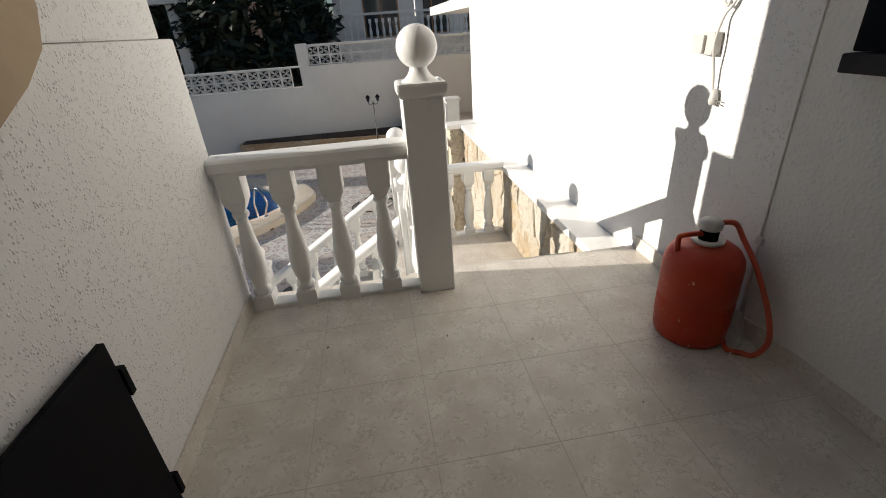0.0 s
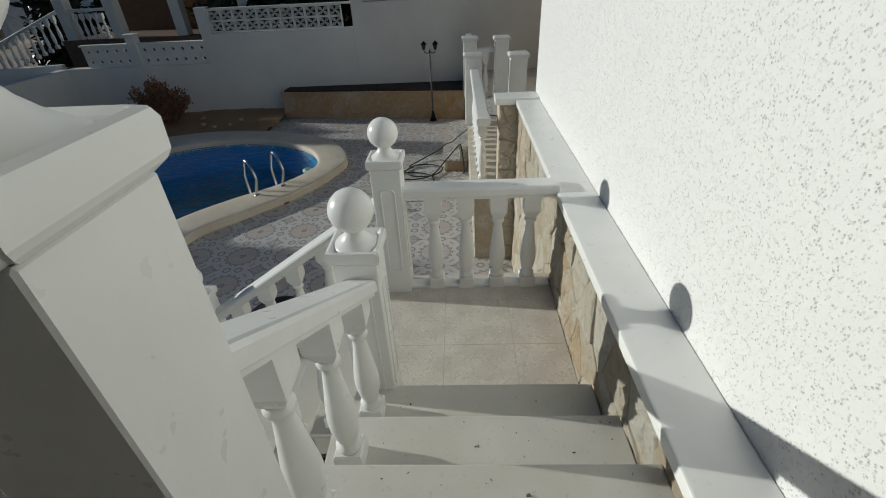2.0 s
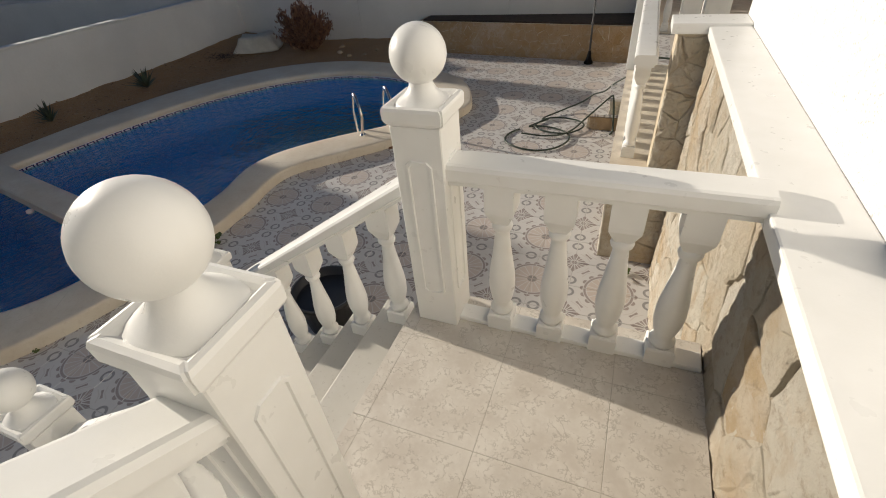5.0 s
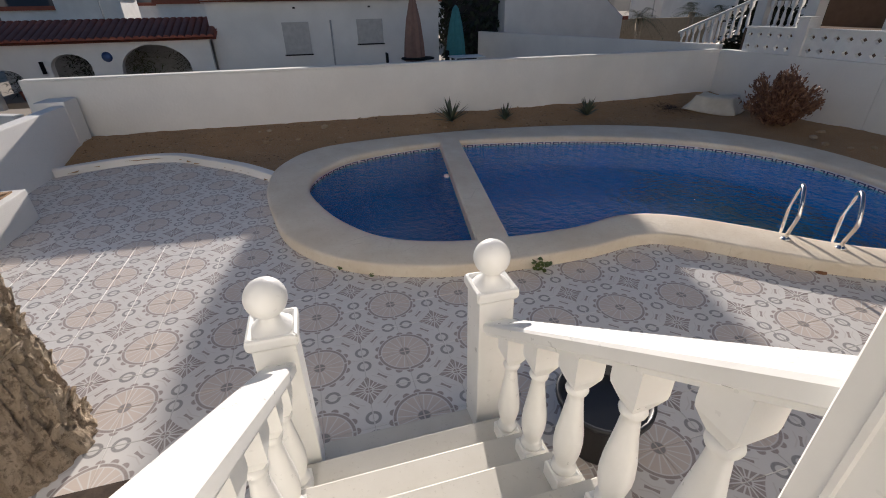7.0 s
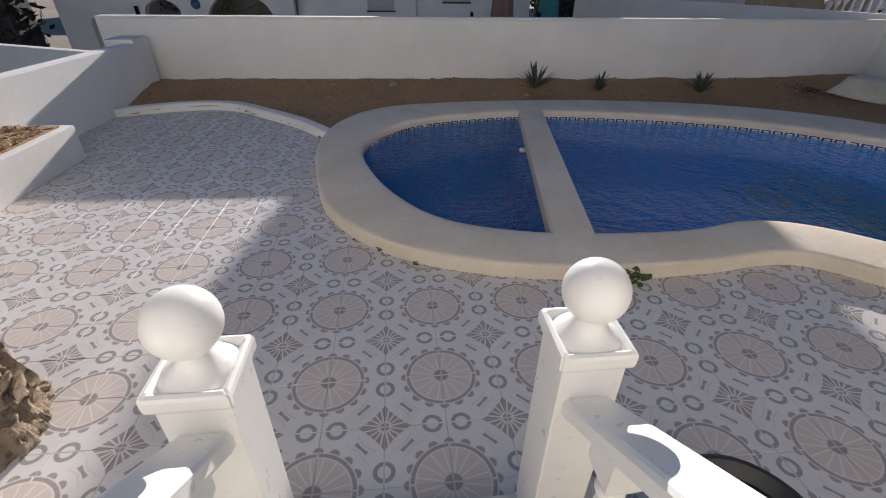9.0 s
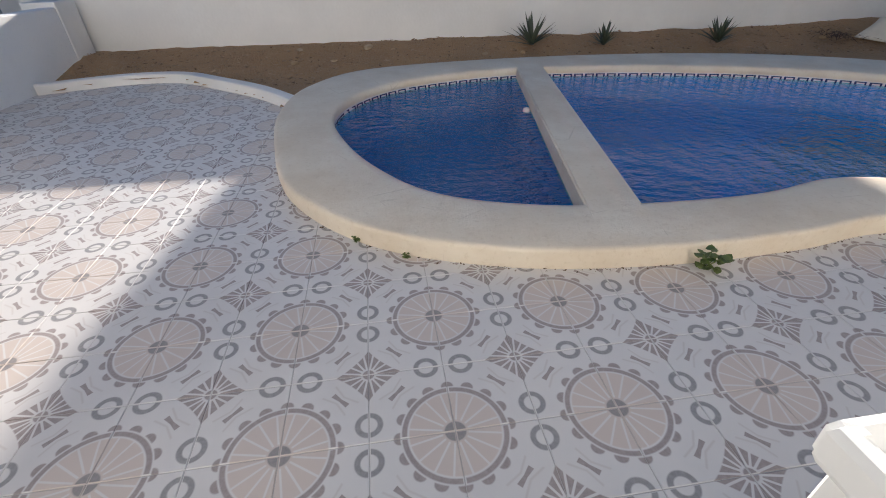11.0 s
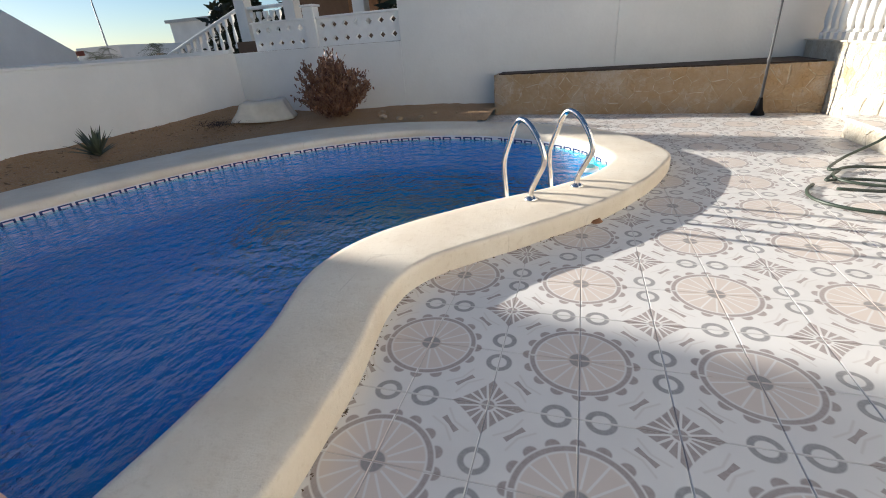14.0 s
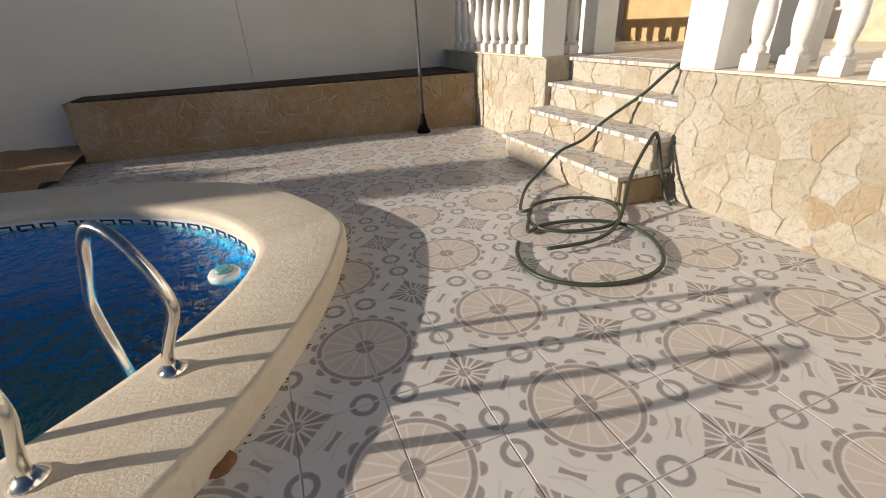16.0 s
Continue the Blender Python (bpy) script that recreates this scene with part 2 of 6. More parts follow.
M["agave"] = leaf("agave_leaf", (0.055, 0.07, 0.05), (0.10, 0.12, 0.075))
M["dryleaf"] = leaf("dry_leaf", (0.09, 0.035, 0.022), (0.28, 0.15, 0.085))
M["greenleaf"] = leaf("weed_leaf", (0.06, 0.10, 0.02), (0.14, 0.17, 0.045))
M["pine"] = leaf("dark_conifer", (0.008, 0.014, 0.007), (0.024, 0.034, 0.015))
M["palmleaf"] = leaf("palm_leaf", (0.05, 0.07, 0.025), (0.12, 0.13, 0.05))
k = Nodes("red_roof_tile", 0.8)
k.color(k.mix(k.noise(3, 5), (0.20, 0.055, 0.035), (0.34, 0.11, 0.065)))
k.bump(k.noise(30, 4), 0.3, 0.01)
M["roof"] = k.m
M["shutter"] = plain("grey_shutter", (0.45, 0.45, 0.44), 0.6)
M["wood"] = plain("brown_wood", (0.26, 0.13, 0.05), 0.5, 0, 0.25, 9)
M["tan"] = plain("tan_panel", (0.50, 0.34, 0.16), 0.6)
M["glass"] = plain("dark_glass", (0.02, 0.025, 0.03), 0.06)
M["rock"] = plain("pale_rock", (0.58, 0.55, 0.47), 0.9, 0, 0.15, 4, 0.6, 12)
M["hill"] = plain("far_hill", (0.06, 0.055, 0.05), 1.0, 0, 0.3, 0.02)
M["earth"] = plain("dry_ground", (0.30, 0.25, 0.19), 1.0, 0, 0.2, 0.15)
M["cloth_brown"] = plain("brown_canvas", (0.24, 0.15, 0.12), 0.9)
M["cloth_teal"] = plain("teal_canvas", (0.06, 0.22, 0.24), 0.9)
M["cloth_grey"] = plain("grey_canvas", (0.35, 0.36, 0.38), 0.9)
M["bluefish"] = plain("blue_ceramic", (0.05, 0.10, 0.25), 0.3)
M["paleblock"] = plain("white_block", (0.74, 0.74, 0.72), 0.8, 0, 0.06)
# the house front's brown, also used as painted shade on its terrace
M["facade_shade"] = plain("brown_facade_and_shade", (0.15, 0.095, 0.06), 0.8)
M["bankwall"] = plain("tan_wall", (0.42, 0.33, 0.22), 0.9)

# patio tile print: wheels, stars, small rings and bars on a 0.66 m repeat
PITCH = 0.66
k = Nodes("printed_patio_tile", 0.35)
sep = k.t.nodes.new("ShaderNodeSeparateXYZ")
k.link(k.pos, sep.inputs[0])


def wrap(v, off):
    f = k.math("FRACT", k.math("ADD", k.math("DIVIDE", v, PITCH), 0.5 + off + 40))
    return k.math("MULTIPLY", k.math("SUBTRACT", f, 0.5), PITCH)


def less(v, lim, soft=0.003):
    return k.math("SUBTRACT", 1.0, k.math("DIVIDE", k.math("SUBTRACT", v, lim - soft), 2 * soft, clamp=True), clamp=True)


def band(v, lo, hi):
    return k.math("MULTIPLY", less(v, hi), k.math("SUBTRACT", 1.0, less(v, lo)))


def radius(a, b):
    return k.math("SQRT", k.math("ADD", k.math("MULTIPLY", a, a), k.math("MULTIPLY", b, b)))


def anyof(*v):
    out = v[0]
    for w in v[1:]:
        out = k.math("MAXIMUM", out, w)
    return out


def both(a, b):
    return k.math("MULTIPLY", a, b)


def inv(a):
    return k.math("SUBTRACT", 1.0, a)


def spokes(a, b, count, half):
    """1 on thin radial lines, evenly spread."""
    ang = k.math("ARCTAN2", b, a)
    f = k.math("FRACT", k.math("ADD", k.math("MULTIPLY", ang, count / (2 * math.pi)), 20.0))
    off = k.math("ABSOLUTE", k.math("SUBTRACT", f, 0.5))
    away = k.math("MULTIPLY", k.math("MULTIPLY", off, 2 * math.pi / count), radius(a, b))
    return less(away, half, 0.0015)


def cross(a, b, half):
    return less(k.math("MINIMUM", k.math("ABSOLUTE", a), k.math("ABSOLUTE", b)), half, 0.0015)


u, v = wrap(sep.outputs[0], 0.0), wrap(sep.outputs[1], 0.0)
uh, vh = wrap(sep.outputs[0], 0.5), wrap(sep.outputs[1], 0.5)
rc = radius(u, v)
sp = spokes(u, v, 16, 0.004)
disc = both(less(rc, 0.178), inv(both(sp, inv(less(rc, 0.05)))))
ring = both(band(rc, 0.186, 0.206), inv(cross(u, v, 0.006)))
hub = both(less(rc, 0.042), inv(cross(u, v, 0.005)))
# scallops round the wheel
ang = k.math("ARCTAN2", v, u)
fa = k.math("SUBTRACT", k.math("FRACT", k.math("ADD", k.math("MULTIPLY", ang, 16 / (2 * math.pi)), 20.5)), 0.5)
arc = k.math("MULTIPLY", k.math("MULTIPLY", fa, 2 * math.pi / 16), 0.214)
sc = both(less(radius(arc, k.math("SUBTRACT", rc, 0.212)), 0.026), inv(less(rc, 0.213)))
# star
rs = radius(uh, vh)
au, av = k.math("ABSOLUTE", uh), k.math("ABSOLUTE", vh)
# concave four-point star: sqrt|u| + sqrt|v| < sqrt(R)
astro = k.math("ADD", k.math("POWER", au, 0.84), k.math("POWER", av, 0.84))
star = both(less(astro, 0.142 ** 0.84, 0.005), inv(both(spokes(uh, vh, 16, 0.0045), inv(less(rs, 0.026)))))
star = both(star, inv(anyof(band(rs, 0.026, 0.035), both(cross(uh, vh, 0.004), less(rs, 0.03)))))
# paired rings on the edges between wheels
ru = k.math("SUBTRACT", k.math("ABSOLUTE", v), 0.078)
ring_a = both(band(radius(uh, ru), 0.033, 0.055), inv(less(k.math("ABSOLUTE", uh), 0.005, 0.0015)))
rv = k.math("SUBTRACT", k.math("ABSOLUTE", u), 0.078)
ring_b = both(band(radius(vh, rv), 0.033, 0.055), inv(less(k.math("ABSOLUTE", vh), 0.005, 0.0015)))
# bars across the diagonals
da = k.math("SUBTRACT", k.math("MULTIPLY", k.math("ADD", au, av), 0.7071), 0.165)
db = k.math("ABSOLUTE", k.math("MULTIPLY", k.math("SUBTRACT", au, av), 0.7071))
ada = k.math("ABSOLUTE", da)
waist = k.math("ADD", 0.007, k.math("MULTIPLY", db, 0.10))
bar = both(less(k.math("SUBTRACT", ada, waist), 0.0, 0.0015), less(db, 0.042, 0.0015))
frame_w = k.math("ADD", 0.020, k.math("MULTIPLY", db, 0.25))
fr = both(less(k.math("ABSOLUTE", k.math("SUBTRACT", ada, frame_w)), 0.004, 0.003), less(db, 0.068))
dirt = k.noise(1.1, 5, 0.6)
worn = k.noise(60, 4, 0.6)
base = k.mix(k.ramp(dirt, [(0.3, 0.0), (0.7, 1.0)]), (0.62, 0.605, 0.585), (0.69, 0.675, 0.65))
base = k.mix(k.math("MULTIPLY", k.random(), 0.2), base, (0.57, 0.56, 0.56))
halo = band(rc, 0.206, 0.245)
c = k.mix(k.math("MULTIPLY", fr, 0.30), base, (0.42, 0.36, 0.32))
c = k.mix(k.math("MULTIPLY", disc, 0.70), c, (0.55, 0.46, 0.395))
wearmask = k.ramp(worn, [(0.30, 0.80), (0.70, 1.0)])
dark_mark = both(anyof(ring, sc, star, bar), wearmask)
c = k.mix(k.math("MULTIPLY", dark_mark, 0.86), c, (0.25, 0.20, 0.185))
grey_mark = both(anyof(ring_a, ring_b, hub), wearmask)
c = k.mix(k.math("MULTIPLY", grey_mark, 0.88), c, (0.205, 0.20, 0.20))
c = k.mix(k.math("MULTIPLY", k.ramp(k.noise(0.7, 6, 0.65), [(0.55, 0.0), (0.8, 1.0)]), 0.25), c, (0.40, 0.33, 0.27))
k.color(c)
k.rough(k.ramp(k.noise(6, 4), [(0.3, 0.30), (0.8, 0.55)]))
k.bump(k.math("ADD", k.math("MULTIPLY", anyof(ring, sc, star, bar, ring_a, ring_b), -1.0), k.math("MULTIPLY", k.noise(25, 3), 0.6)), 0.12, 0.003)
M["patio"] = k.m

# ---- mesh helpers ----


def smooth(bm, on=True):
    for f in bm.faces:
        f.smooth = on


def bm_box(bm, x0, y0, z0, x1, y1, z1, bevel=0.0, seg=2):
    vs = [bm.verts.new(p) for p in ((x0, y0, z0), (x1, y0, z0), (x1, y1, z0), (x0, y1, z0), (x0, y0, z1), (x1, y0, z1), (x1, y1, z1), (x0, y1, z1))]
    fs = [bm.faces.new([vs[i] for i in q]) for q in ((3, 2, 1, 0), (4, 5, 6, 7), (0, 1, 5, 4), (1, 2, 6, 5), (2, 3, 7, 6), (3, 0, 4, 7))]
    if bevel:
        es = list({e for f in fs for e in f.edges})
        bmesh.ops.bevel(bm, geom=es, offset=bevel, segments=seg, affect="EDGES", profile=0.6)
    return bm


def box_bm(x0, y0, z0, x1, y1, z1, bevel=0.0, seg=2):
    return bm_box(bmesh.new(), x0, y0, z0, x1, y1, z1, bevel, seg)


def lathe(bm, prof, n=20, at=(0, 0, 0)):
    rings = []
    for r, z in prof:
        rings.append([bm.verts.new((at[0] + r * math.cos(2 * math.pi * i / n), at[1] + r * math.sin(2 * math.pi * i / n), at[2] + z)) for i in range(n)])
    for a, b in zip(rings, rings[1:]):
        for i in range(n):
            f = bm.faces.new((a[i], a[(i + 1) % n], b[(i + 1) % n], b[i]))
            f.smooth = True
    bm.faces.new(rings[0][::-1])
    bm.faces.new(rings[-1])
    return bm


def square_loft(bm, prof):
    """prof: (half width, z): a square tower."""
    rings = [[bm.verts.new((sx * w, sy * w, z)) for sx, sy in ((-1, -1), (1, -1), (1, 1), (-1, 1))] for w, z in prof]
    for a, b in zip(rings, rings[1:]):
        for i in range(4):
            bm.faces.new((a[i], a[(i + 1) % 4], b[(i + 1) % 4], b[i]))
    bm.faces.new(rings[0][::-1])
    bm.faces.new(rings[-1])
    return bm


def tube(bm, pts, r, n=8, closed=False):
    pts = [Vector(p) for p in pts]
    rings = []
    up = Vector((0.13, 0.21, 1)).normalized()
    for i, p in enumerate(pts):
        a = pts[max(i - 1, 0)] if not closed else pts[i - 1]
        b = pts[min(i + 1, len(pts) - 1)] if not closed else pts[(i + 1) % len(pts)]
        d = (b - a).normalized()
        if abs(d.dot(up)) > 0.96:
            up = Vector((1, 0.2, 0.1)).normalized()
        s = d.cross(up).normalized()
        w = s.cross(d)
        up = w
        rings.append([bm.verts.new(p + r * (math.cos(2 * math.pi * j / n) * s + math.sin(2 * math.pi * j / n) * w)) for j in range(n)])
    pairs = list(zip(rings, rings[1:])) + ([(rings[-1], rings[0])] if closed else [])
    for a, b in pairs:
        for j in range(n):
            f = bm.faces.new((a[j], a[(j + 1) % n], b[(j + 1) % n], b[j]))
            f.smooth = True
    if not closed:
        bm.faces.new(rings[0][::-1])
        bm.faces.new(rings[-1])
    return bm


def spline(pts, steps=8, closed=False):
    """Catmull-Rom through pts."""
    p = [Vector(q) for q in pts]
    n = len(p)
    out = []
    for i in range(n if closed else n - 1):
        if closed:
            a, b, c, d = p[i - 1], p[i], p[(i + 1) % n], p[(i + 2) % n]
        else:
            a, b, c, d = p[max(i - 1, 0)], p[i], p[i + 1], p[min(i + 2, n - 1)]
        for s in range(steps):
            t = s / steps
            out.append(0.5 * (2 * b + (c - a) * t + (2 * a - 5 * b + 4 * c - d) * t * t + (3 * b - a - 3 * c + d) * t ** 3))
    if not closed:
        out.append(p[-1])
    return out


def mesh_of(bm, name, material):
    me = bpy.data.meshes.new(name)
    bm.normal_update()
    bm.to_mesh(me)
    bm.free()
    me.materials.append(M[material] if isinstance(material, str) else material)
    return me


def thing(name, label, category, group="", kind="", at=(0, 0, 0)):
    ob = new(name)
    ob.location = at
    ob.empty_display_size = 0.1
    return tagged(ob, label, category, group, kind)


def part(name, bm, material, parent, label=""):
    ob = new(name, bm if isinstance(bm, bpy.types.Mesh) else mesh_of(bm, name, material))
    ob.parent = parent
    return tagged(ob, label)


def solid(name, bm, material, label, category, kind="", group=""):
    return tagged(new(name, mesh_of(bm, name, material)), label, category, group, kind)


def structure(name, bm, material, label, category="wall"):
    return solid(name, bm, material, label, category, "structure")


def prism(outline, z0, z1, bevel=0.0):
    """An upright solid over an outline of (x, y)."""
    bm = bmesh.new()
    lo = [bm.verts.new((x, y, z0)) for x, y in outline]
    hi = [bm.verts.new((x, y, z1)) for x, y in outline]
    n = len(lo)
    for i in range(n):
        bm.faces.new((lo[i], lo[(i + 1) % n], hi[(i + 1) % n], hi[i]))
    top = bm.faces.new(hi)
    bm.faces.new(lo[::-1])
    bmesh.ops.recalc_face_normals(bm, faces=bm.faces)
    if bevel:
        bmesh.ops.bevel(bm, geom=list(top.edges), offset=bevel, segments=3, affect="EDGES")
    return bm


# ---- levels ----
TOP, LAND, PORCH = 2.045, 1.24, 0.90
EDGE = -1.875         # where the upper terrace ends
WALLX = 4.50
STONEX = 4.285

# ---- ground ----
g = bmesh.new()
# one sheet with a hole for the pool is not needed: it lies below the pool floor's rim outside the garden
bm_box(g, -400, -400, -2.2, 400, 400, -2.0)
structure("ground", g, "earth", "dry pale earth reaching out to the horizon", "ground")

# ---- pool ----
INNER = [(-2.30, -0.52), (-1.60, -0.22), (-1.08, 0.20), (-0.80, 0.85), (-0.70, 1.60), (-0.70, 2.35), (-0.82, 3.0), (-0.66, 3.55), (-0.15, 4.14), (0.48, 4.70), (0.84, 5.25), (0.90, 5.80), (0.45, 6.55), (-0.6, 7.12), (-1.9, 7.12), (-3.1, 6.40), (-4.0, 5.10), (-4.52, 3.5), (-4.76, 1.8), (-4.45, 0.30), (-3.85, -0.40), (-3.10, -0.66)]
OUTER = [(-2.30, -1.13), (-1.42, -0.90), (-0.72, -0.34), (-0.34, 0.45), (-0.20, 1.30), (-0.20, 2.20), (-0.28, 2.85), (-0.16, 3.25), (0.33, 3.76), (0.90, 4.42), (1.34, 5.30), (1.42, 6.00), (0.80, 7.05), (-0.6, 7.72), (-2.3, 7.85), (-3.8, 7.15), (-4.8, 5.70), (-5.3, 3.9), (-5.45, 1.8), (-5.2, -0.25), (-4.35, -1.05), (-3.30, -1.24)]
ZC, ZW = 0.14, 0.0
inn = [(p.x, p.y) for p in spline([(x, y, 0) for x, y in INNER], 6, True)]
out = [(p.x, p.y) for p in spline([(x, y, 0) for x, y in OUTER], 6, True)]


def strip_ring(bm, profile):
    """profile: (blend from inner 0 to outer 1, z)."""
    n = len(inn)
    rings = []
    for s, z in profile:
        rings.append([bm.verts.new((a[0] + (b[0] - a[0]) * s, a[1] + (b[1] - a[1]) * s, z)) for a, b in zip(inn, out)])
    for a, b in zip(rings, rings[1:]):
        for i in range(n):
            f = bm.faces.new((a[i], a[(i + 1) % n], b[(i + 1) % n], b[i]))
            f.smooth = True
    return bm


pool = thing("swimming_pool", "kidney-shaped blue mosaic swimming pool filled with rippling water", "pool")
cb = strip_ring(bmesh.new(), [(0.0, 0.03), (-0.02, 0.06), (-0.02, 0.115), (0.02, 0.135), (0.10, ZC), (0.5, ZC + 0.006), (0.93, ZC), (0.975, ZC - 0.004), (0.993, ZC - 0.014), (1.0, ZC - 0.03), (1.0, 0.06), (0.99, 0.0), (0.985, -0.2)])
coping = part("coping", cb, "coping", pool, "broad cream rendered rim, cracked along its edge")
# basin
bb = bmesh.new()
n = len(inn)
cx, cy = -2.0, 3.0
r0 = [bm_v for bm_v in [bb.verts.new((x, y, 0.04)) for x, y in inn]]
r1 = [bb.verts.new((x, y, -0.95 - 1.25 * max(0.0, min(1.0, (y - 1.4) / 4.6)))) for x, y in inn]
for i in range(n):
    bb.faces.new((r0[i], r0[(i + 1) % n], r1[(i + 1) % n], r1[i]))
bb.faces.new(r1[::-1])
basin = part("basin", bb, "lining", pool, "deep blue mosaic lining")
wb = bmesh.new()
wb.faces.new([wb.verts.new((x, y, ZW)) for x, y in inn])
wat = part("water", wb, "water", pool, "clear rippled water")
wat.visible_shadow = False
# divider
db_ = bmesh.new()
for (xa, ya), (xb, yb) in (((-0.45, 1.24), (-5.1, 2.06)),):
    L = Vector((xb - xa, yb - ya, 0))
    nrm = Vector((-L.y, L.x, 0)).normalized() * 0.19
    pts = [Vector((xa, ya, 0)) + nrm, Vector((xa, ya, 0)) - nrm, Vector((xb, yb, 0)) - nrm, Vector((xb, yb, 0)) + nrm]
    db_.free()
    db_ = prism([(p.x, p.y) for p in pts], ZW - 0.03, ZC + 0.004, 0.015)
    part("divider_foot", prism([(p.x, p.y) for p in pts], -1.6, ZW - 0.031), "lining", pool, "blue mosaic foot of the dividing wall")
part("divider", db_, "coping", pool, "straight cream wall parting off the shallow end")
# rounded steps under water in the corner by the divider
for rad, zt in ((0.62, -0.26), (0.98, -0.55)):
    sect = [(-0.72, 1.42)] + [(-0.72 + rad * math.cos(a), 1.42 + rad * math.sin(a)) for a in [math.radians(88 + 7 * q) for q in range(13)]]
    part("pool_step", prism(sect, -1.19, zt), "lining", pool, "rounded blue mosaic step under water")
# waterline frieze: white band with navy key tiles
per = [0.0]
for i in range(n):
    per.append(per[-1] + math.hypot(inn[(i + 1) % n][0] - inn[i][0], inn[(i + 1) % n][1] - inn[i][1]))


def along(s):
    s %= per[-1]
    for i in range(n):
        if per[i + 1] >= s:
            f = (s - per[i]) / (per[i + 1] - per[i])
            a, b = Vector(inn[i]), Vector(inn[(i + 1) % n])
            d = (b - a).normalized()
            return a + (b - a) * f, d
    return Vector(inn[0]), Vector((1, 0))


fz = bmesh.new()
wr = [[fz.verts.new((x + (cx - x) * 0.002, y + (cy - y) * 0.002, z)) for x, y in inn] for z in (-0.09, 0.05)]
for i in range(n):
    fz.faces.new((wr[0][i], wr[1][i], wr[1][(i + 1) % n], wr[0][(i + 1) % n]))
part("waterline_band", fz, "whitetile", pool, "white glazed waterline tiles")
kb = bmesh.new()
step = 0.155
for q in range(int(per[-1] / step)):
    p0, d = along(q * step)
    nn = Vector((-d.y, d.x))
    if (Vector((cx, cy)) - p0).dot(nn) < 0:
        nn = -nn

    def key(a0, a1, z0, z1):
        vs = [kb.verts.new((*(p0 + d * a + nn * 0.013), z)) for a, z in ((a0, z0), (a1, z0), (a1, z1), (a0, z1))]
        kb.faces.new(vs)
    key(0.0, 0.10, 0.016, 0.03)
    key(0.0, 0.02, -0.05, 0.03)
    key(0.045, 0.125, -0.05, -0.022)
    key(0.10, 0.125, -0.03, 0.03)
part("key_pattern", kb, "navy", pool, "navy key-pattern frieze")

# ---- planting bed and earth round the pool ----
sb = bmesh.new()
nx, ny = 60, 110
for pass_ in (0,):
    grid = {}
    for i in range(nx + 1):
        for j in range(ny + 1):
            x = -7.3 + 8.6 * i / nx
            y = -5.4 + 15.4 * j / ny
            rise = 0.035 + 0.20 * max(0.0, min(1.0, (-5.3 - x) / 1.3)) + 0.10 * max(0.0, min(1.0, (y - 7.9) / 1.4))
            z = rise + 0.035 * noise.noise((x * 1.3, y * 1.3, 0)) + 0.02 * noise.noise((x * 6, y * 6, 2))
            grid[i, j] = (x, y, z)


def inside(x, y, poly):
    c = False
    for (x0, y0), (x1, y1) in zip(poly, poly[1:] + poly[:1]):
        if (y0 > y) != (y1 > y) and x < (x1 - x0) * (y - y0) / (y1 - y0) + x0:
            c = not c
    return c


CURB = [(p.x, p.y) for p in spline([(-3.80, -1.20, 0), (-4.45, -1.70, 0), (-5.05, -2.35, 0), (-5.55, -3.0, 0), (-5.60, -3.8, 0), (-5.25, -4.75, 0)], 6)]
BED = CURB[::-1] + [(-3.3, -0.9), (-4.4, -0.75), (-5.0, 0.2), (-5.2, 1.8), (-5.05, 3.9), (-4.6, 5.55), (-3.65, 6.9), (-2.3, 7.6), (-0.95, 7.62), (-0.9, 9.0), (-0.88, 9.9), (-7.2, 9.9), (-7.3, -5.3), (-5.25, -5.3)]
vv = {}


def vat(q):
    if q not in vv:
        vv[q] = sb.verts.new(grid[q])
    return vv[q]


for i in range(nx):
    for j in range(ny):
        x, y = grid[i, j][0] + 0.07, grid[i, j][1] + 0.07
        if inside(x, y, BED):
            f = sb.faces.new((vat((i, j)), vat((i + 1, j)), vat((i + 1, j + 1)), vat((i, j + 1))))
            f.smooth = True
structure("planting_bed", sb, "soil", "sandy brown soil bank between pool and garden wall", "soil")

# white kerb that holds the bed
kb2 = bmesh.new()
rr = []
cv = [Vector((x, y, 0)) for x, y in CURB]
for i, p in enumerate(cv):
    d = (cv[min(i + 1, len(cv) - 1)] - cv[max(i - 1, 0)]).normalized()
    s = Vector((-d.y, d.x, 0))
    rr.append([kb2.verts.new(p + s * o + Vector((0, 0, z))) for o, z in ((0.02, -0.1), (0.02, 0.115), (0.005, 0.13), (-0.13, 0.13), (-0.145, 0.115), (-0.145, -0.1))])
for a, b in zip(rr, rr[1:]):
    for j in range(5):
        f = kb2.faces.new((a[j], b[j], b[j + 1], a[j + 1]))
kb2.faces.new(rr[0]), kb2.faces.new(rr[-1][::-1])
bmesh.ops.recalc_face_normals(kb2, faces=kb2.faces)
structure("bed_kerb", kb2, "wall", "low curved white kerb round the planting bed", "kerb")

# ---- garden walls ----


def wall_run(name, a, b, z0, z1, thick, material, label, cap=0.0):
    """A wall from a to b on the plan, its inner face on that line, growing to the line's left."""
    a, b = Vector(a), Vector(b)
    d = (b - a).normalized()
    s = Vector((-d.y, d.x)) * thick
    o = [a, b, b + s, a + s]
    ob = structure(name, prism([(p.x, p.y) for p in o], z0, z1, 0.012), material, label)
    return ob


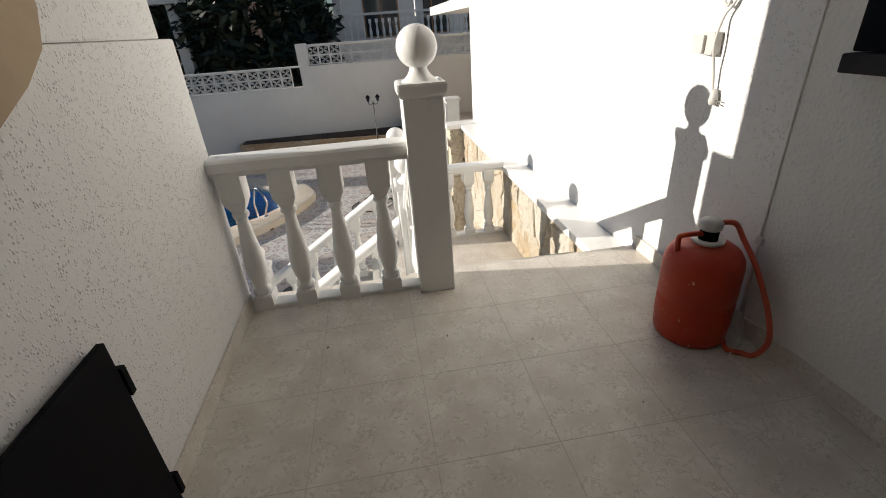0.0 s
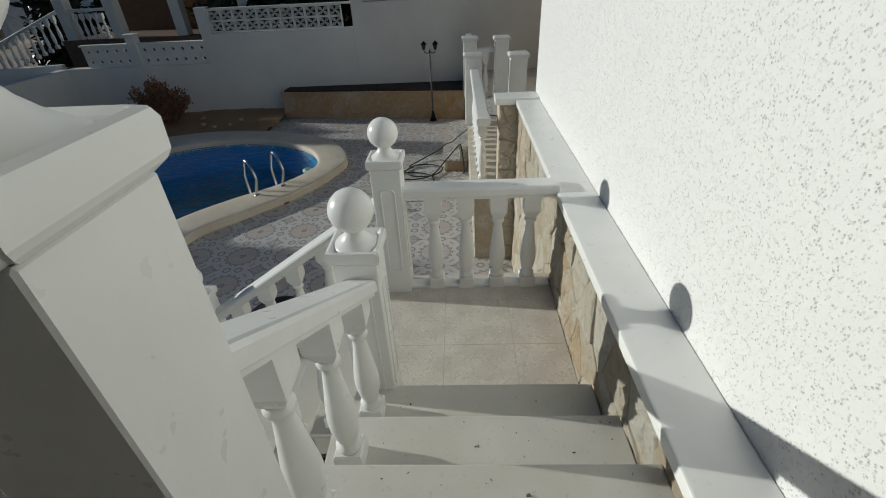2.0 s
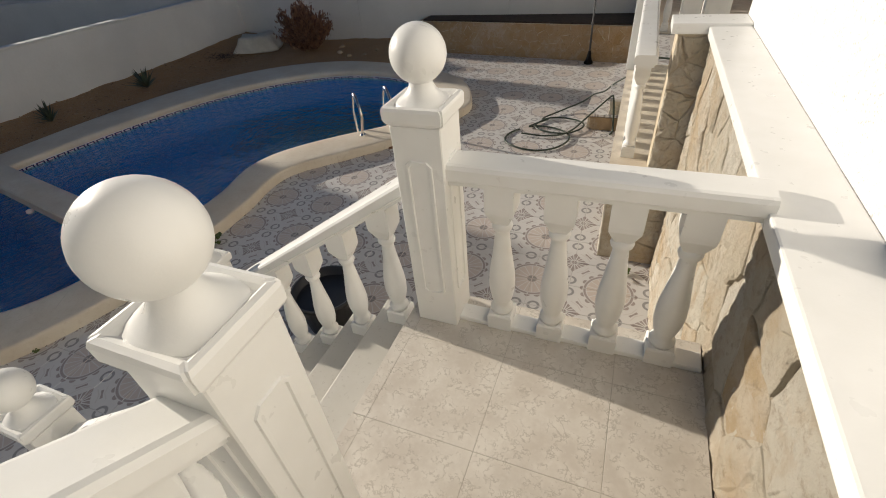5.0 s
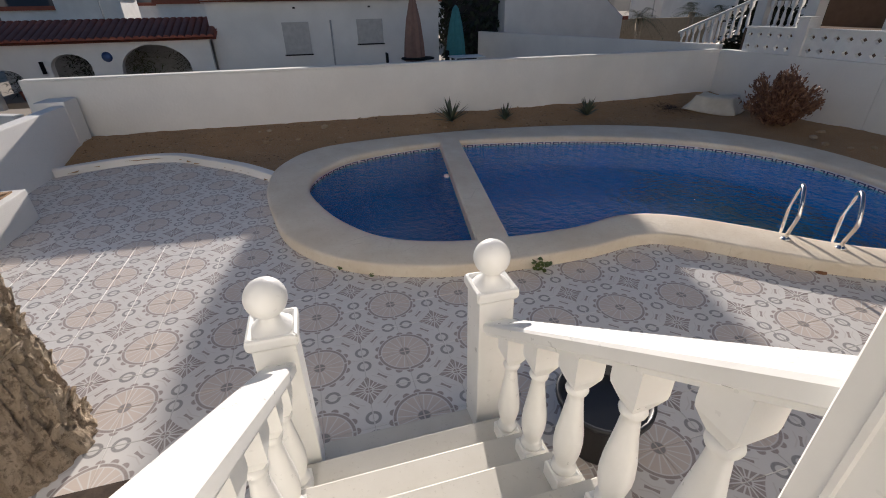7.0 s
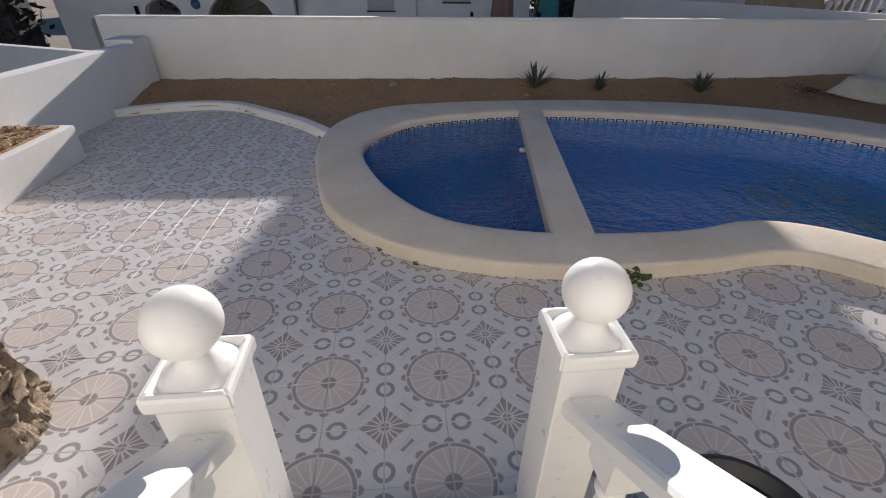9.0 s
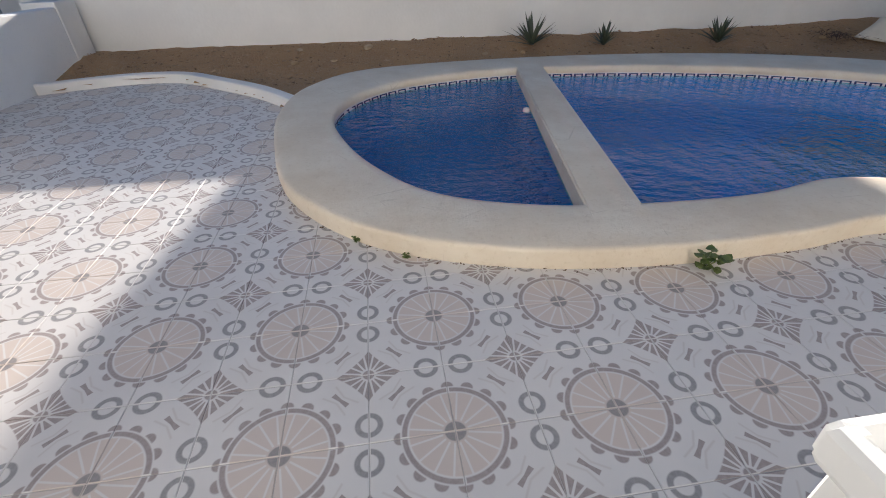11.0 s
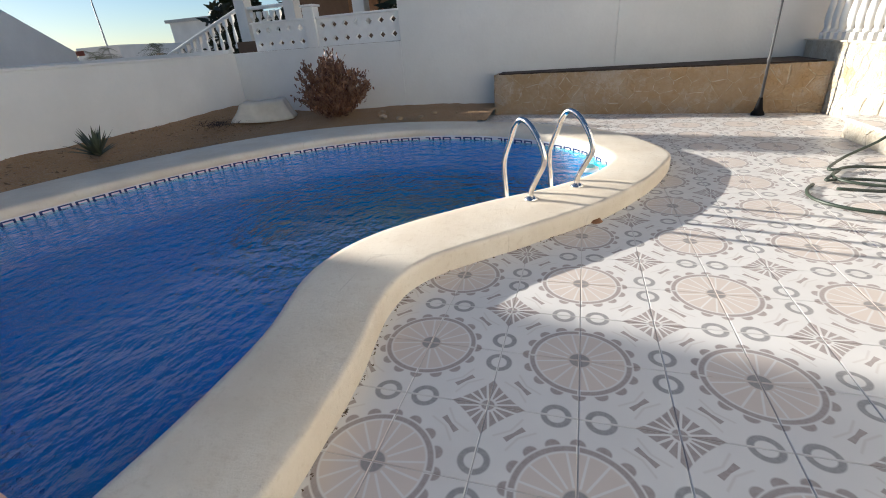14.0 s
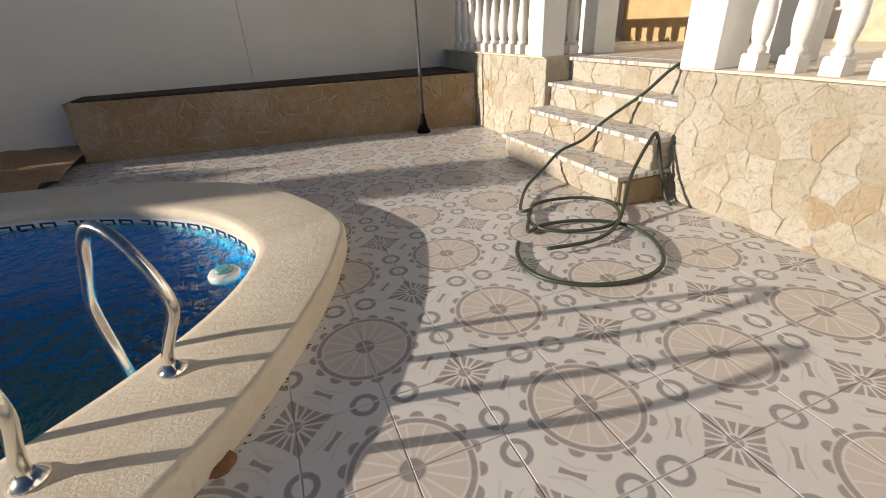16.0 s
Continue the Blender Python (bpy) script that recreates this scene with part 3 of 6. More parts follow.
wall_run("wall_west", (-7.15, -5.6), (-6.55, 9.75), -0.6, 1.30, 0.2, "garden", "long white painted garden wall")
wall_run("wall_west_coping", (-7.13, -5.6), (-6.53, 9.75), 1.302, 1.335, 0.25, "garden", "thin white capping along the garden wall")
NY = 9.75
nw = bmesh.new()
bm_box(nw, -6.6, NY, -0.6, -2.75, NY + 0.25, 1.33, 0.01)
structure("wall_north_low", nw, "garden", "white garden wall, lowest stretch under a pierced parapet")
structure("wall_north_middle", box_bm(-2.747, NY, -0.6, 1.10, NY + 0.25, 2.02, 0.01), "garden", "white garden wall, middle stretch under breeze blocks")
structure("wall_north_high", box_bm(1.103, NY, -0.6, 12.0, NY + 0.25, 2.55, 0.01), "garden", "white garden wall, highest stretch under breeze blocks")
# low south wall, pillar and planter
wall_run("wall_neighbour", (-7.45, -5.9), (-10.2, -12.0), -0.6, 0.70, 0.2, "garden", "low white wall of the neighbouring garden")
wall_run("wall_south", (-0.6, -5.15), (-6.5, -4.95), -0.6, 0.95, -0.22, "coarse", "low white rough-rendered wall at the patio's side")
structure("wall_pillar", box_bm(-7.0, -5.2, -0.6, -6.45, -4.72, 1.02, 0.03), "wall", "white rendered pillar at the corner of two garden walls", "pillar")


# ---- posts and balusters ----


def post_meshes(h):
    """Shaft with sunk panels, cap, neck and ball for a post whose ball's centre stands h above its foot."""
    w = 0.104
    sh = bmesh.new()
    top = h - 0.232
    bm_box(sh, -w, -w, 0, w, w, top, 0.004, 1)
    frames = []
    # raised moulding round a sunk panel on each face
    for q in range(4):
        rot = Matrix.Rotation(math.pi / 2 * q, 4, "Z")
        fm = bmesh.new()
        z0, z1, e, ch = 0.20, top - 0.14, 0.058, 0.022
        loops = []
        for inset, y in ((0.0, -w + 0.001), (0.003, -w - 0.006), (0.013, -w - 0.006), (0.017, -w + 0.001)):
            loops.append([fm.verts.new(rot @ Vector(p)) for p in ((-e + ch + inset * 0.5, y, z0 + inset), (e - ch - inset * 0.5, y, z0 + inset), (e - inset, y, z0 + ch + inset * 0.5), (e - inset, y, z1 - ch - inset * 0.5), (e - ch - inset * 0.5, y, z1 - inset), (-e + ch + inset * 0.5, y, z1 - inset), (-e + inset, y, z1 - ch - inset * 0.5), (-e + inset, y, z0 + ch + inset * 0.5))])
        for la_, lb_ in zip(loops, loops[1:]):
            for s_ in range(8):
                fm.faces.new((la_[s_], la_[(s_ + 1) % 8], lb_[(s_ + 1) % 8], lb_[s_]))
        frames.append(fm)
    cp = square_loft(bmesh.new(), [(0.104, top), (0.118, top + 0.012), (0.123, top + 0.022), (0.124, top + 0.060), (0.119, top + 0.072), (0.108, top + 0.076), (0.096, top + 0.068), (0.086, top + 0.058), (0.060, top + 0.056)])
    bmesh.ops.bevel(cp, geom=[e for e in cp.edges if abs(e.verts[0].co.z - e.verts[1].co.z) > 1e-4 and min(abs(e.verts[0].co.x), abs(e.verts[1].co.x)) > 0.103], offset=0.007, segments=2, affect="EDGES")
    nk = bmesh.new()
    prof = [(0.110, top + 0.050), (0.107, top + 0.066), (0.094, top + 0.074), (0.074, top + 0.088), (0.058, top + 0.104), (0.047, top + 0.122), (0.042, top + 0.142), (0.041, top + 0.17)]
    n_ = 24
    rings = []
    for i_, (r, z) in enumerate(prof):
        t = i_ / (len(prof) - 1)
        ring_ = []
        for j in range(n_):
            a = 2 * math.pi * (j + 0.5) / n_
            sq = 1 / max(abs(math.cos(a)), abs(math.sin(a)))
            e = r * (1 + (sq - 1) * 0.12 * (1 - t))
            ring_.append(nk.verts.new((e * math.cos(a), e * math.sin(a), z)))
        rings.append(ring_)
    for a, b in zip(rings, rings[1:]):
        for j in range(n_):
            f = nk.faces.new((a[j], a[(j + 1) % n_], b[(j + 1) % n_], b[j]))
            f.smooth = True
    bl = bmesh.new()
    bmesh.ops.create_uvsphere(bl, u_segments=32, v_segments=20, radius=0.103)
    bmesh.ops.translate(bl, vec=(0, 0, h), verts=bl.verts)
    smooth(bl)
    return sh, frames, cp, nk, bl


POST_SCALE = 0.90


def make_post(x, y, z, h, label, panels=True):
    p = thing("gate_post", label, "post", "ball-topped balustrade posts", at=(x, y, z))
    sh, frames, cp, nk, bl = post_meshes(h / POST_SCALE)
    for b_ in (sh, *frames, cp, nk, bl):
        bmesh.ops.scale(b_, vec=(POST_SCALE, POST_SCALE, POST_SCALE), verts=b_.verts)
    part("shaft", sh, "paint", p)
    for fm in (frames if panels else ()):
        part("panel_moulding", fm, "paint", p)
    part("cap", cp, "paint", p)
    part("neck", nk, "paint", p)
    part("ball", bl, "paint", p)
    return p


make_post(3.235, -1.985, TOP, 1.226, "white-painted square post with a ball finial at the stair head", False)
make_post(3.188, 0.300, LAND, 1.152, "white-painted panelled square post with a ball finial on the landing corner")
make_post(3.205, -0.742, LAND, 1.172, "white-painted square post with a ball finial where both flights meet")
make_post(1.580, 0.332, 0.0, 1.307, "white-painted square post with a ball finial at the stair foot", False)
make_post(1.628, -0.735, 0.0, 1.315, "white-painted square post with a ball finial near the palm stump", False)


def baluster_mesh(h, name="baluster"):
    """A turned baluster of height h: square foot and head with a round vase between."""
    bm = bmesh.new()
    s = h / 0.80
    square_loft(bm, [(0.056, 0.0), (0.056, 0.080 * s), (0.050, 0.091 * s)])
    prof = [(0.046, 0.090), (0.052, 0.105), (0.052, 0.118), (0.040, 0.132), (0.038, 0.145), (0.047, 0.175), (0.056, 0.225), (0.0585, 0.275), (0.055, 0.33), (0.046, 0.40), (0.037, 0.47), (0.031, 0.53), (0.029, 0.555), (0.040, 0.567), (0.044, 0.580), (0.040, 0.594), (0.032, 0.602)]
    lathe(bm, [(r, z * s) for r, z in prof], 20)
    z0 = 0.600 * s
    square_loft(bm, [(0.030, z0), (0.040, z0 + 0.02), (0.056, z0 + 0.055), (0.058, z0 + 0.075), (0.058, h)])
    bmesh.ops.scale(bm, vec=(0.94, 0.94, 1.0), verts=bm.verts)
    return mesh_of(bm, name, "paint")


BAL = baluster_mesh(0.74)


def rail_mesh(a, b, w=0.155, t=0.085):
    """A moulded handrail from a to b (underside's middle line)."""
    a, b = Vector(a), Vector(b)
    d = (b - a)
    flat = Vector((d.x, d.y, 0)).normalized()
    s = Vector((-flat.y, flat.x, 0))
    prof = [(-0.40, 0.0), (-0.40, 0.18), (-0.5, 0.30), (-0.5, 0.80), (-0.44, 0.95), (-0.36, 1.0), (0.36, 1.0), (0.44, 0.95), (0.5, 0.80), (0.5, 0.30), (0.40, 0.18), (0.40, 0.0)]
    bm = bmesh.new()
    ends = [[bm.verts.new(p + s * (w * x) + Vector((0, 0, t * z))) for x, z in prof] for p in (a, b)]
    m_ = len(prof)
    for i in range(m_):
        bm.faces.new((ends[0][i], ends[0][(i + 1) % m_], ends[1][(i + 1) % m_], ends[1][i]))
    bm.faces.new(ends[0][::-1]), bm.faces.new(ends[1])
    bmesh.ops.recalc_face_normals(bm, faces=bm.faces)
    return bm


def balustrade(label, a, b, za, zb, feet, bal_h=0.74, plinth=True, turn=0.0, w=0.155):
    """Handrail from a to b (plan) with undersides at za, zb; feet: (x, y, z) of the balusters."""
    th = thing("balustrade", label, "balustrade", at=(a[0], a[1], min(f[2] for f in feet)))
    off = -Vector(th.location)
    r = rail_mesh((a[0], a[1], za), (b[0], b[1], zb), w)
    bmesh.ops.translate(r, vec=off, verts=r.verts)
    part("handrail", r, "paint", th)
    for x, y, z in feet:
        f = ((x - a[0]) * (b[0] - a[0]) + (y - a[1]) * (b[1] - a[1])) / ((b[0] - a[0]) ** 2 + (b[1] - a[1]) ** 2)
        h = za + (zb - za) * f - z
        if abs(h - bal_h) < 0.004:
            ob = part("baluster", BAL, None, th)
        else:
            ob = part("baluster", baluster_mesh(h + (0.03 if za != zb else 0.0)), None, th)
        ob.location = Vector((x, y, z)) + off
        ob.rotation_euler.z = turn
    if plinth:
        x0, y0, x1, y1 = min(a[0], b[0]), min(a[1], b[1]), max(a[0], b[0]), max(a[1], b[1])
        g_ = 0.045
        ax = (x0, y0 - g_, x1, y1 + g_) if abs(b[0] - a[0]) > abs(b[1] - a[1]) else (x0 - g_, y0, x1 + g_, y1)
        bm = box_bm(ax[0], ax[1], feet[0][2] - 0.002, ax[2], ax[3], feet[0][2] + 0.022, 0.004, 1)
        bmesh.ops.translate(bm, vec=off, verts=bm.verts)
        part("plinth", bm, "paint", th)
    return th


# upper terrace, landing and both flights
balustrade("white cast balustrade with four turned balusters closing the upper terrace", (2.225, -1.975), (3.145, -1.975), TOP + 0.74, TOP + 0.74, [(2.30 + 0.23 * i, -1.975, TOP) for i in range(4)], w=0.145)
balustrade("white cast balustrade across the end of the landing", (3.278, 0.295), (4.275, 0.295), LAND + 0.72, LAND + 0.72, [(3.468 + 0.216 * i, 0.295, LAND) for i in range(4)], 0.72, w=0.145)
RISE = (TOP - LAND) / 4
UP = [(EDGE, TOP), (-1.50, LAND + 3 * RISE), (-1.165, LAND + 2 * RISE), (-0.83, LAND + RISE)]
balustrade("white sloping balustrade beside the upper flight", (3.215, -1.895), (3.215, -0.83), 2.70, 2.04, [(3.215, -1.66, UP[1][1]), (3.215, -1.335, UP[2][1]), (3.215, -0.985, UP[3][1])], plinth=False, w=0.145)
STEP = LAND / 7
LOWX = [(1.515 + 0.257 * i, STEP * (i + 1)) for i in range(7)]
for y, lab in ((0.332, "white sloping balustrade beside the lower flight, above a black pot"), (-0.735, "white sloping balustrade beside the lower flight, above the palm stump")):
    balustrade(lab, (3.10, y), (1.67, y), 1.865, 0.895, [(x + 0.115, y, z) for x, z in LOWX[1:6]], plinth=False, w=0.145)

# ---- stairs ----
structure("terrace_mass", box_bm(2.228, -7.0, -0.3, STONEX + 0.1, EDGE - 0.02, TOP - 0.032), "wall", "white rendered retaining wall under the upper terrace")


def slab_step(name, x0, y0, x1, y1, z, nose, parent, under):
    """A tread slab with an overhanging nose, and the white block beneath it. nose: the direction that it overhangs."""
    o = 0.018
    bx = [x0, y0, x1, y1]
    if nose == "y":
        bx[3] += o
    else:
        bx[0] -= o
    part("tread", box_bm(bx[0], bx[1], z - 0.03, bx[2], bx[3], z, 0.006), "tread", parent)
    part("riser", box_bm(x0, y0, under, x1, y1, z - 0.0305), "tread", parent)


st = thing("stairs", "upper flight of four pale stone steps down to the landing", "stairs")
ys = [q[0] for q in UP]
for i in range(1, 4):
    slab_step("step", 3.105, ys[i - 1] - 0.06, STONEX, ys[i], UP[i][1], "y", st, -0.2 if i == 3 else 0.6)
part("flank", box_bm(3.08, EDGE, -0.2, 3.103, -0.84, LAND + 0.12), "wall", st, "white rendered flank")
st2 = thing("stairs", "lower flight of seven pale stone steps down to the patio", "stairs")
for i in range(6):
    x0, z = LOWX[i]
    slab_step("step", x0, -0.83, LOWX[i + 1][0] + 0.06, 0.43, z, "x", st2, -0.2)
structure("landing_mass", box_bm(3.085, -0.81, -0.3, STONEX, 0.41, LAND - 0.032), "wall", "white rendered block under the landing")

# ---- stone retaining wall with its cap ----


def stone_cladding(parent, origin, ux, uz, w, h, size, seed, depth=0.03, gap=0.007, keep=None, limit=300, material="stone"):
    """Irregular sandstone pieces over a face: origin + ux * a + uz * b. Pieces are clipped polygon cells with depth."""
    rng = random.Random(seed)
    ux, uz, origin = Vector(ux).normalized(), Vector(uz).normalized(), Vector(origin)
    nrm = ux.cross(uz)
    pts = []
    nx_, nz_ = max(1, round(w / size[0])), max(1, round(h / size[1]))
    for i in range(-1, nx_ + 1):
        for j in range(-1, nz_ + 1):
            pts.append(((i + 0.5 + rng.uniform(-0.42, 0.42) + 0.35 * (j % 2)) * w / nx_, (j + 0.5 + rng.uniform(-0.40, 0.40)) * h / nz_))

    def clip(poly, px, py, nx0, ny0):
        res = []
        for (a, b), (c, d) in zip(poly, poly[1:] + poly[:1]):
            da_, db2 = (a - px) * nx0 + (b - py) * ny0, (c - px) * nx0 + (d - py) * ny0
            if da_ <= 0:
                res.append((a, b))
            if (da_ < 0 < db2) or (db2 < 0 < da_):
                t = da_ / (da_ - db2)
                res.append((a + (c - a) * t, b + (d - b) * t))
        return res
    made = 0
    for i, (px, py) in enumerate(pts):
        poly = [(max(0, px - size[0] * 1.6), max(0, py - size[1] * 1.6)), (min(w, px + size[0] * 1.6), max(0, py - size[1] * 1.6)), (min(w, px + size[0] * 1.6), min(h, py + size[1] * 1.6)), (max(0, px - size[0] * 1.6), min(h, py + size[1] * 1.6))]
        if poly[0][0] >= poly[1][0] or poly[0][1] >= poly[2][1]:
            continue
        for j, (qx, qy) in enumerate(pts):
            if i != j and abs(qx - px) < size[0] * 3.3 and abs(qy - py) < size[1] * 3.3:
                dx, dy = qx - px, qy - py
                L = math.hypot(dx, dy)
                poly = clip(poly, px + dx / 2 - dx / L * gap, py + dy / 2 - dy / L * gap, dx / L, dy / L)
                if len(poly) < 3:
                    break
        if len(poly) < 3:
            continue
        mx, my = sum(a for a, _ in poly) / len(poly), sum(b for _, b in poly) / len(poly)
        if keep and not keep(mx, my):
            continue
        # ragged outline and an uneven split face
        edge = []
        for (a, b), (c, d) in zip(poly, poly[1:] + poly[:1]):
            edge.append((a, b))
            L = math.hypot(c - a, d - b)
            cuts = 0 if L < 0.05 else (1 if L < 0.11 else 3)
            for q in range(cuts):
                t = (q + 1 + rng.uniform(-0.25, 0.25)) / (cuts + 1)
                o = rng.uniform(-0.055, 0.035) * min(L, 0.25)
                edge.append((min(w, max(0, a + (c - a) * t + (d - b) / L * o)), min(h, max(0, b + (d - b) * t - (c - a) / L * o))))
        dep = depth * rng.uniform(0.6, 1.25)
        tilt = (rng.uniform(-0.04, 0.04), rng.uniform(-0.04, 0.04))
        bm = bmesh.new()

        def ring(s, f, wob):
            res = []
            for a, b in edge:
                a2, b2_ = a + (mx - a) * s, b + (my - b) * s
                zz = dep * f + tilt[0] * (a2 - mx) + tilt[1] * (b2_ - my) + wob * depth * rng.uniform(-1, 1)
                res.append(bm.verts.new(origin + ux * a2 + uz * b2_ + nrm * max(zz, 0.0 if f else -1)))
            return res
        rings_ = [ring(0.0, 0.0, 0.0), ring(0.015, 0.75, 0.15), ring(0.10, 1.0, 0.30), ring(0.50, 1.05, 0.45)]
        m_ = len(edge)
        for lo, hi in zip(rings_, rings_[1:]):
            for q in range(m_):
                r_ = (q + 1) % m_
                f = bm.faces.new((lo[q], lo[r_], hi[r_], hi[q]))
                f.smooth = False
        top_ = bm.verts.new(origin + ux * mx + uz * my + nrm * dep)
        for q in range(m_):
            bm.faces.new((rings_[3][q], rings_[3][(q + 1) % m_], top_))
        part("stone", bm, material, parent)
        made += 1
        if made >= limit:
            break


sw = structure("stone_wall", box_bm(STONEX + 0.0145, EDGE, -0.3, WALLX, 2.42, 1.95), "warmstone", "retaining wall clad in rough tan sandstone beside the stairs")
stone_cladding(sw, (STONEX + 0.022, 2.42, 0.0), (0, -1, 0), (0, 0, 1), 4.295, 1.95, (0.26, 0.30), 5, 0.020, 0.001, material="warmstone")
structure("stone_wall_cap", box_bm(STONEX - 0.028, EDGE, 1.946, WALLX - 0.002, 2.448, 2.004, 0.008), "paint", "white capping slab along the stone retaining wall", "capping")

pier = structure("stone_pier", box_bm(4.085, 2.475, PORCH + 0.013, STONEX + 0.018, 2.72, 1.95), "mortar", "sandstone pier at the end of the retaining wall", "pier")
stone_cladding(pier, (4.085, 2.474, 0.0), (1, 0, 0), (0, 0, 1), 0.27, 1.94, (0.15, 0.42), 41, 0.02, 0.002, material="warmstone")
structure("pier_cap", box_bm(4.04, 2.45, 1.953, WALLX - 0.002, 2.72, 2.022, 0.008), "paint", "white capping slab on the stone pier", "capping")

# ---- house ----
hw = bmesh.new()
bm_box(hw, WALLX, -2.72, -0.3, WALLX + 0.3, 2.72, 7.0)
structure("wall_house_smooth", box_bm(WALLX - 0.003, -7.2, -0.3, WALLX + 0.3, -2.723, 7.0), "wall", "smooth white painted wall beside the terrace")
structure("wall_house", hw, "coarse", "tall house wall in coarse white stucco")
structure("wall_house_end", box_bm(WALLX + 0.303, 2.42, -0.3, 9.0, 2.72, 7.0), "wall", "white rendered end wall of the house")
structure("skirting", box_bm(WALLX - 0.014, -6.9, TOP, WALLX - 0.001, EDGE - 0.03, TOP + 0.085, 0.003), "tile", "tile skirting along the terrace wall", "skirting")
# left terrace wall with a stepped end
structure("wall_terrace", box_bm(1.93, -7.0, -0.3, 2.227, -1.95, 3.37, 0.012), "coarse", "white rough stucco wall at the terrace's edge, stepped at its top")
structure("wall_terrace_upper", box_bm(1.93, -7.0, 3.371, 2.221, -2.075, 4.5, 0.006), "coarse", "upper part of the stucco terrace wall")
structure("skirting_terrace", box_bm(2.2285, -6.9, TOP, 2.241, -1.98, TOP + 0.085, 0.003), "tile", "tile skirting along the terrace parapet", "skirting")
ab = bmesh.new()
prof = [(-2.80, 4.5), (-2.80, 3.45), (-2.845, 3.36), (-2.95, 3.285), (-3.12, 3.20), (-3.34, 3.09), (-6.9, 2.99), (-6.9, 4.5)]
fr = [[ab.verts.new((x, y, z)) for y, z in prof] for x in (2.2275, 2.25)]
ab.faces.new(fr[0])
ab.faces.new(fr[1][::-1])
for q in range(len(prof)):
    ab.faces.new((fr[0][q], fr[1][q], fr[1][(q + 1) % len(prof)], fr[0][(q + 1) % len(prof)]))
structure("arch_reveal", ab, "bankwall", "beige plastered arch reveal on the terrace wall", "arch")
# ceiling and rear wall are out of view, added to keep the terrace shaded
structure("ceiling", box_bm(1.8, -7.0, 4.502, WALLX, -2.18, 4.7), "wall", "unseen white ceiling added to shade the upper terrace", "ceiling")
structure("added_wall_rear", box_bm(1.93, -7.25, -0.3, WALLX, -7.003, 4.5), "wall", "unseen white wall added to close the terrace behind")

# ---- porch ----
PX = 3.80
pw = structure("porch_wall", box_bm(PX + 0.0155, 2.475, -0.3, 4.3, 5.42, PORCH - 0.005), "stone", "porch base wall clad in pale tan sandstone")
stone_cladding(pw, (PX + 0.022, 5.42, 0.0), (0, -1, 0), (0, 0, 1), 2.95, PORCH - 0.01, (0.19, 0.14), 11, 0.013, 0.0006)
pw2 = structure("porch_wall_far", box_bm(PX + 0.0155, 7.05, -0.3, 4.3, 9.7, PORCH - 0.005), "stone", "far stretch of the sandstone porch base")
stone_cladding(pw2, (PX + 0.022, 8.7, 0.0), (0, -1, 0), (0, 0, 1), 1.65, PORCH - 0.01, (0.19, 0.14), 13, 0.013, 0.0006)
structure("porch_floor", box_bm(4.302, 2.73, -0.3, 9.0, 9.72, PORCH), "tile", "cream tiled porch floor", "floor")
structure("porch_edge", box_bm(PX - 0.01, 2.476, PORCH - 0.003, 4.3, 5.42, PORCH + 0.012), "coping", "cream edge of the porch floor", "floor")
structure("porch_edge_far", box_bm(PX - 0.01, 7.05, PORCH - 0.003, 4.3, 9.72, PORCH + 0.012), "coping", "cream edge of the porch floor", "floor")
ps = thing("porch_steps", "four sandstone-faced steps up to the porch, partly shaded", "stairs")
fronts = [3.36, 3.63, 3.87, 4.09]
for i, x0 in enumerate(fronts):
    z = PORCH * (i + 1) / 4
    y0, y1 = (5.40, 7.05)
    part("tread", box_bm(x0 - 0.025, y0 + (0.003 if i else -0.02), z - 0.035, 4.4, y1 + (0.03 if i == 0 else -0.003), z - (0.002 if i == 3 else 0), 0.006), "patio", ps, "worn printed-tile tread")
    rb = part("riser", box_bm(x0 + 0.02, y0 + 0.004, -0.1, 4.35, y1 - 0.004, z - 0.036), "stone", ps, "sandstone riser")
    stone_cladding(rb, (x0 + 0.022, y1 - 0.005, z - 0.225), (0, -1, 0), (0, 0, 1), y1 - y0 - 0.01, 0.188, (0.30, 0.19), 20 + i, 0.012, 0.0025)
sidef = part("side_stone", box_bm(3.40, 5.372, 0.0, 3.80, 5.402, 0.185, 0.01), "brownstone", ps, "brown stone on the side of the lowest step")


def pillar(x, y, z, h, label, w=0.13):
    p = thing("porch_pillar", label, "pillar", "porch pillars", at=(x, y, z))
    part("shaft", box_bm(-w, -w, 0, w, w, h, 0.008), "paint", p)
    part("cap", square_loft(bmesh.new(), [(w, h), (w + 0.03, h + 0.01), (w + 0.03, h + 0.05), (w, h + 0.065)]), "paint", p)
    return p


PZ = PORCH + 0.012
pillar(3.90, 5.29, PZ, 1.05, "square white pillar beside the porch steps")
pillar(3.90, 7.20, PZ, 1.05, "square white pillar at the far side of the porch steps")
pillar(4.52, 7.20, PORCH, 1.05, "square white pillar set back on the porch")
pillar(4.62, 5.29, PORCH, 1.05, "square white pillar set back on the porch")
balustrade("white cast balustrade along the porch, its balusters sunlit", (3.92, 5.16), (3.92, 2.48), PZ + 0.815, PZ + 0.815, [(3.92, 5.02 - 0.225 * i, PZ) for i in range(11)], plinth=False)
balustrade("white cast balustrade along the far stretch of the porch", (3.92, 7.33), (3.92, 9.60), PZ + 0.815, PZ + 0.815, [(3.92, 7.48 + 0.215 * i, PZ) for i in range(10)], plinth=False)
balustrade("short white balustrade between two porch pillars", (4.03, 7.20), (4.39, 7.20), PORCH + 0.83, PORCH + 0.83, [(4.21, 7.20, PORCH)], plinth=False)
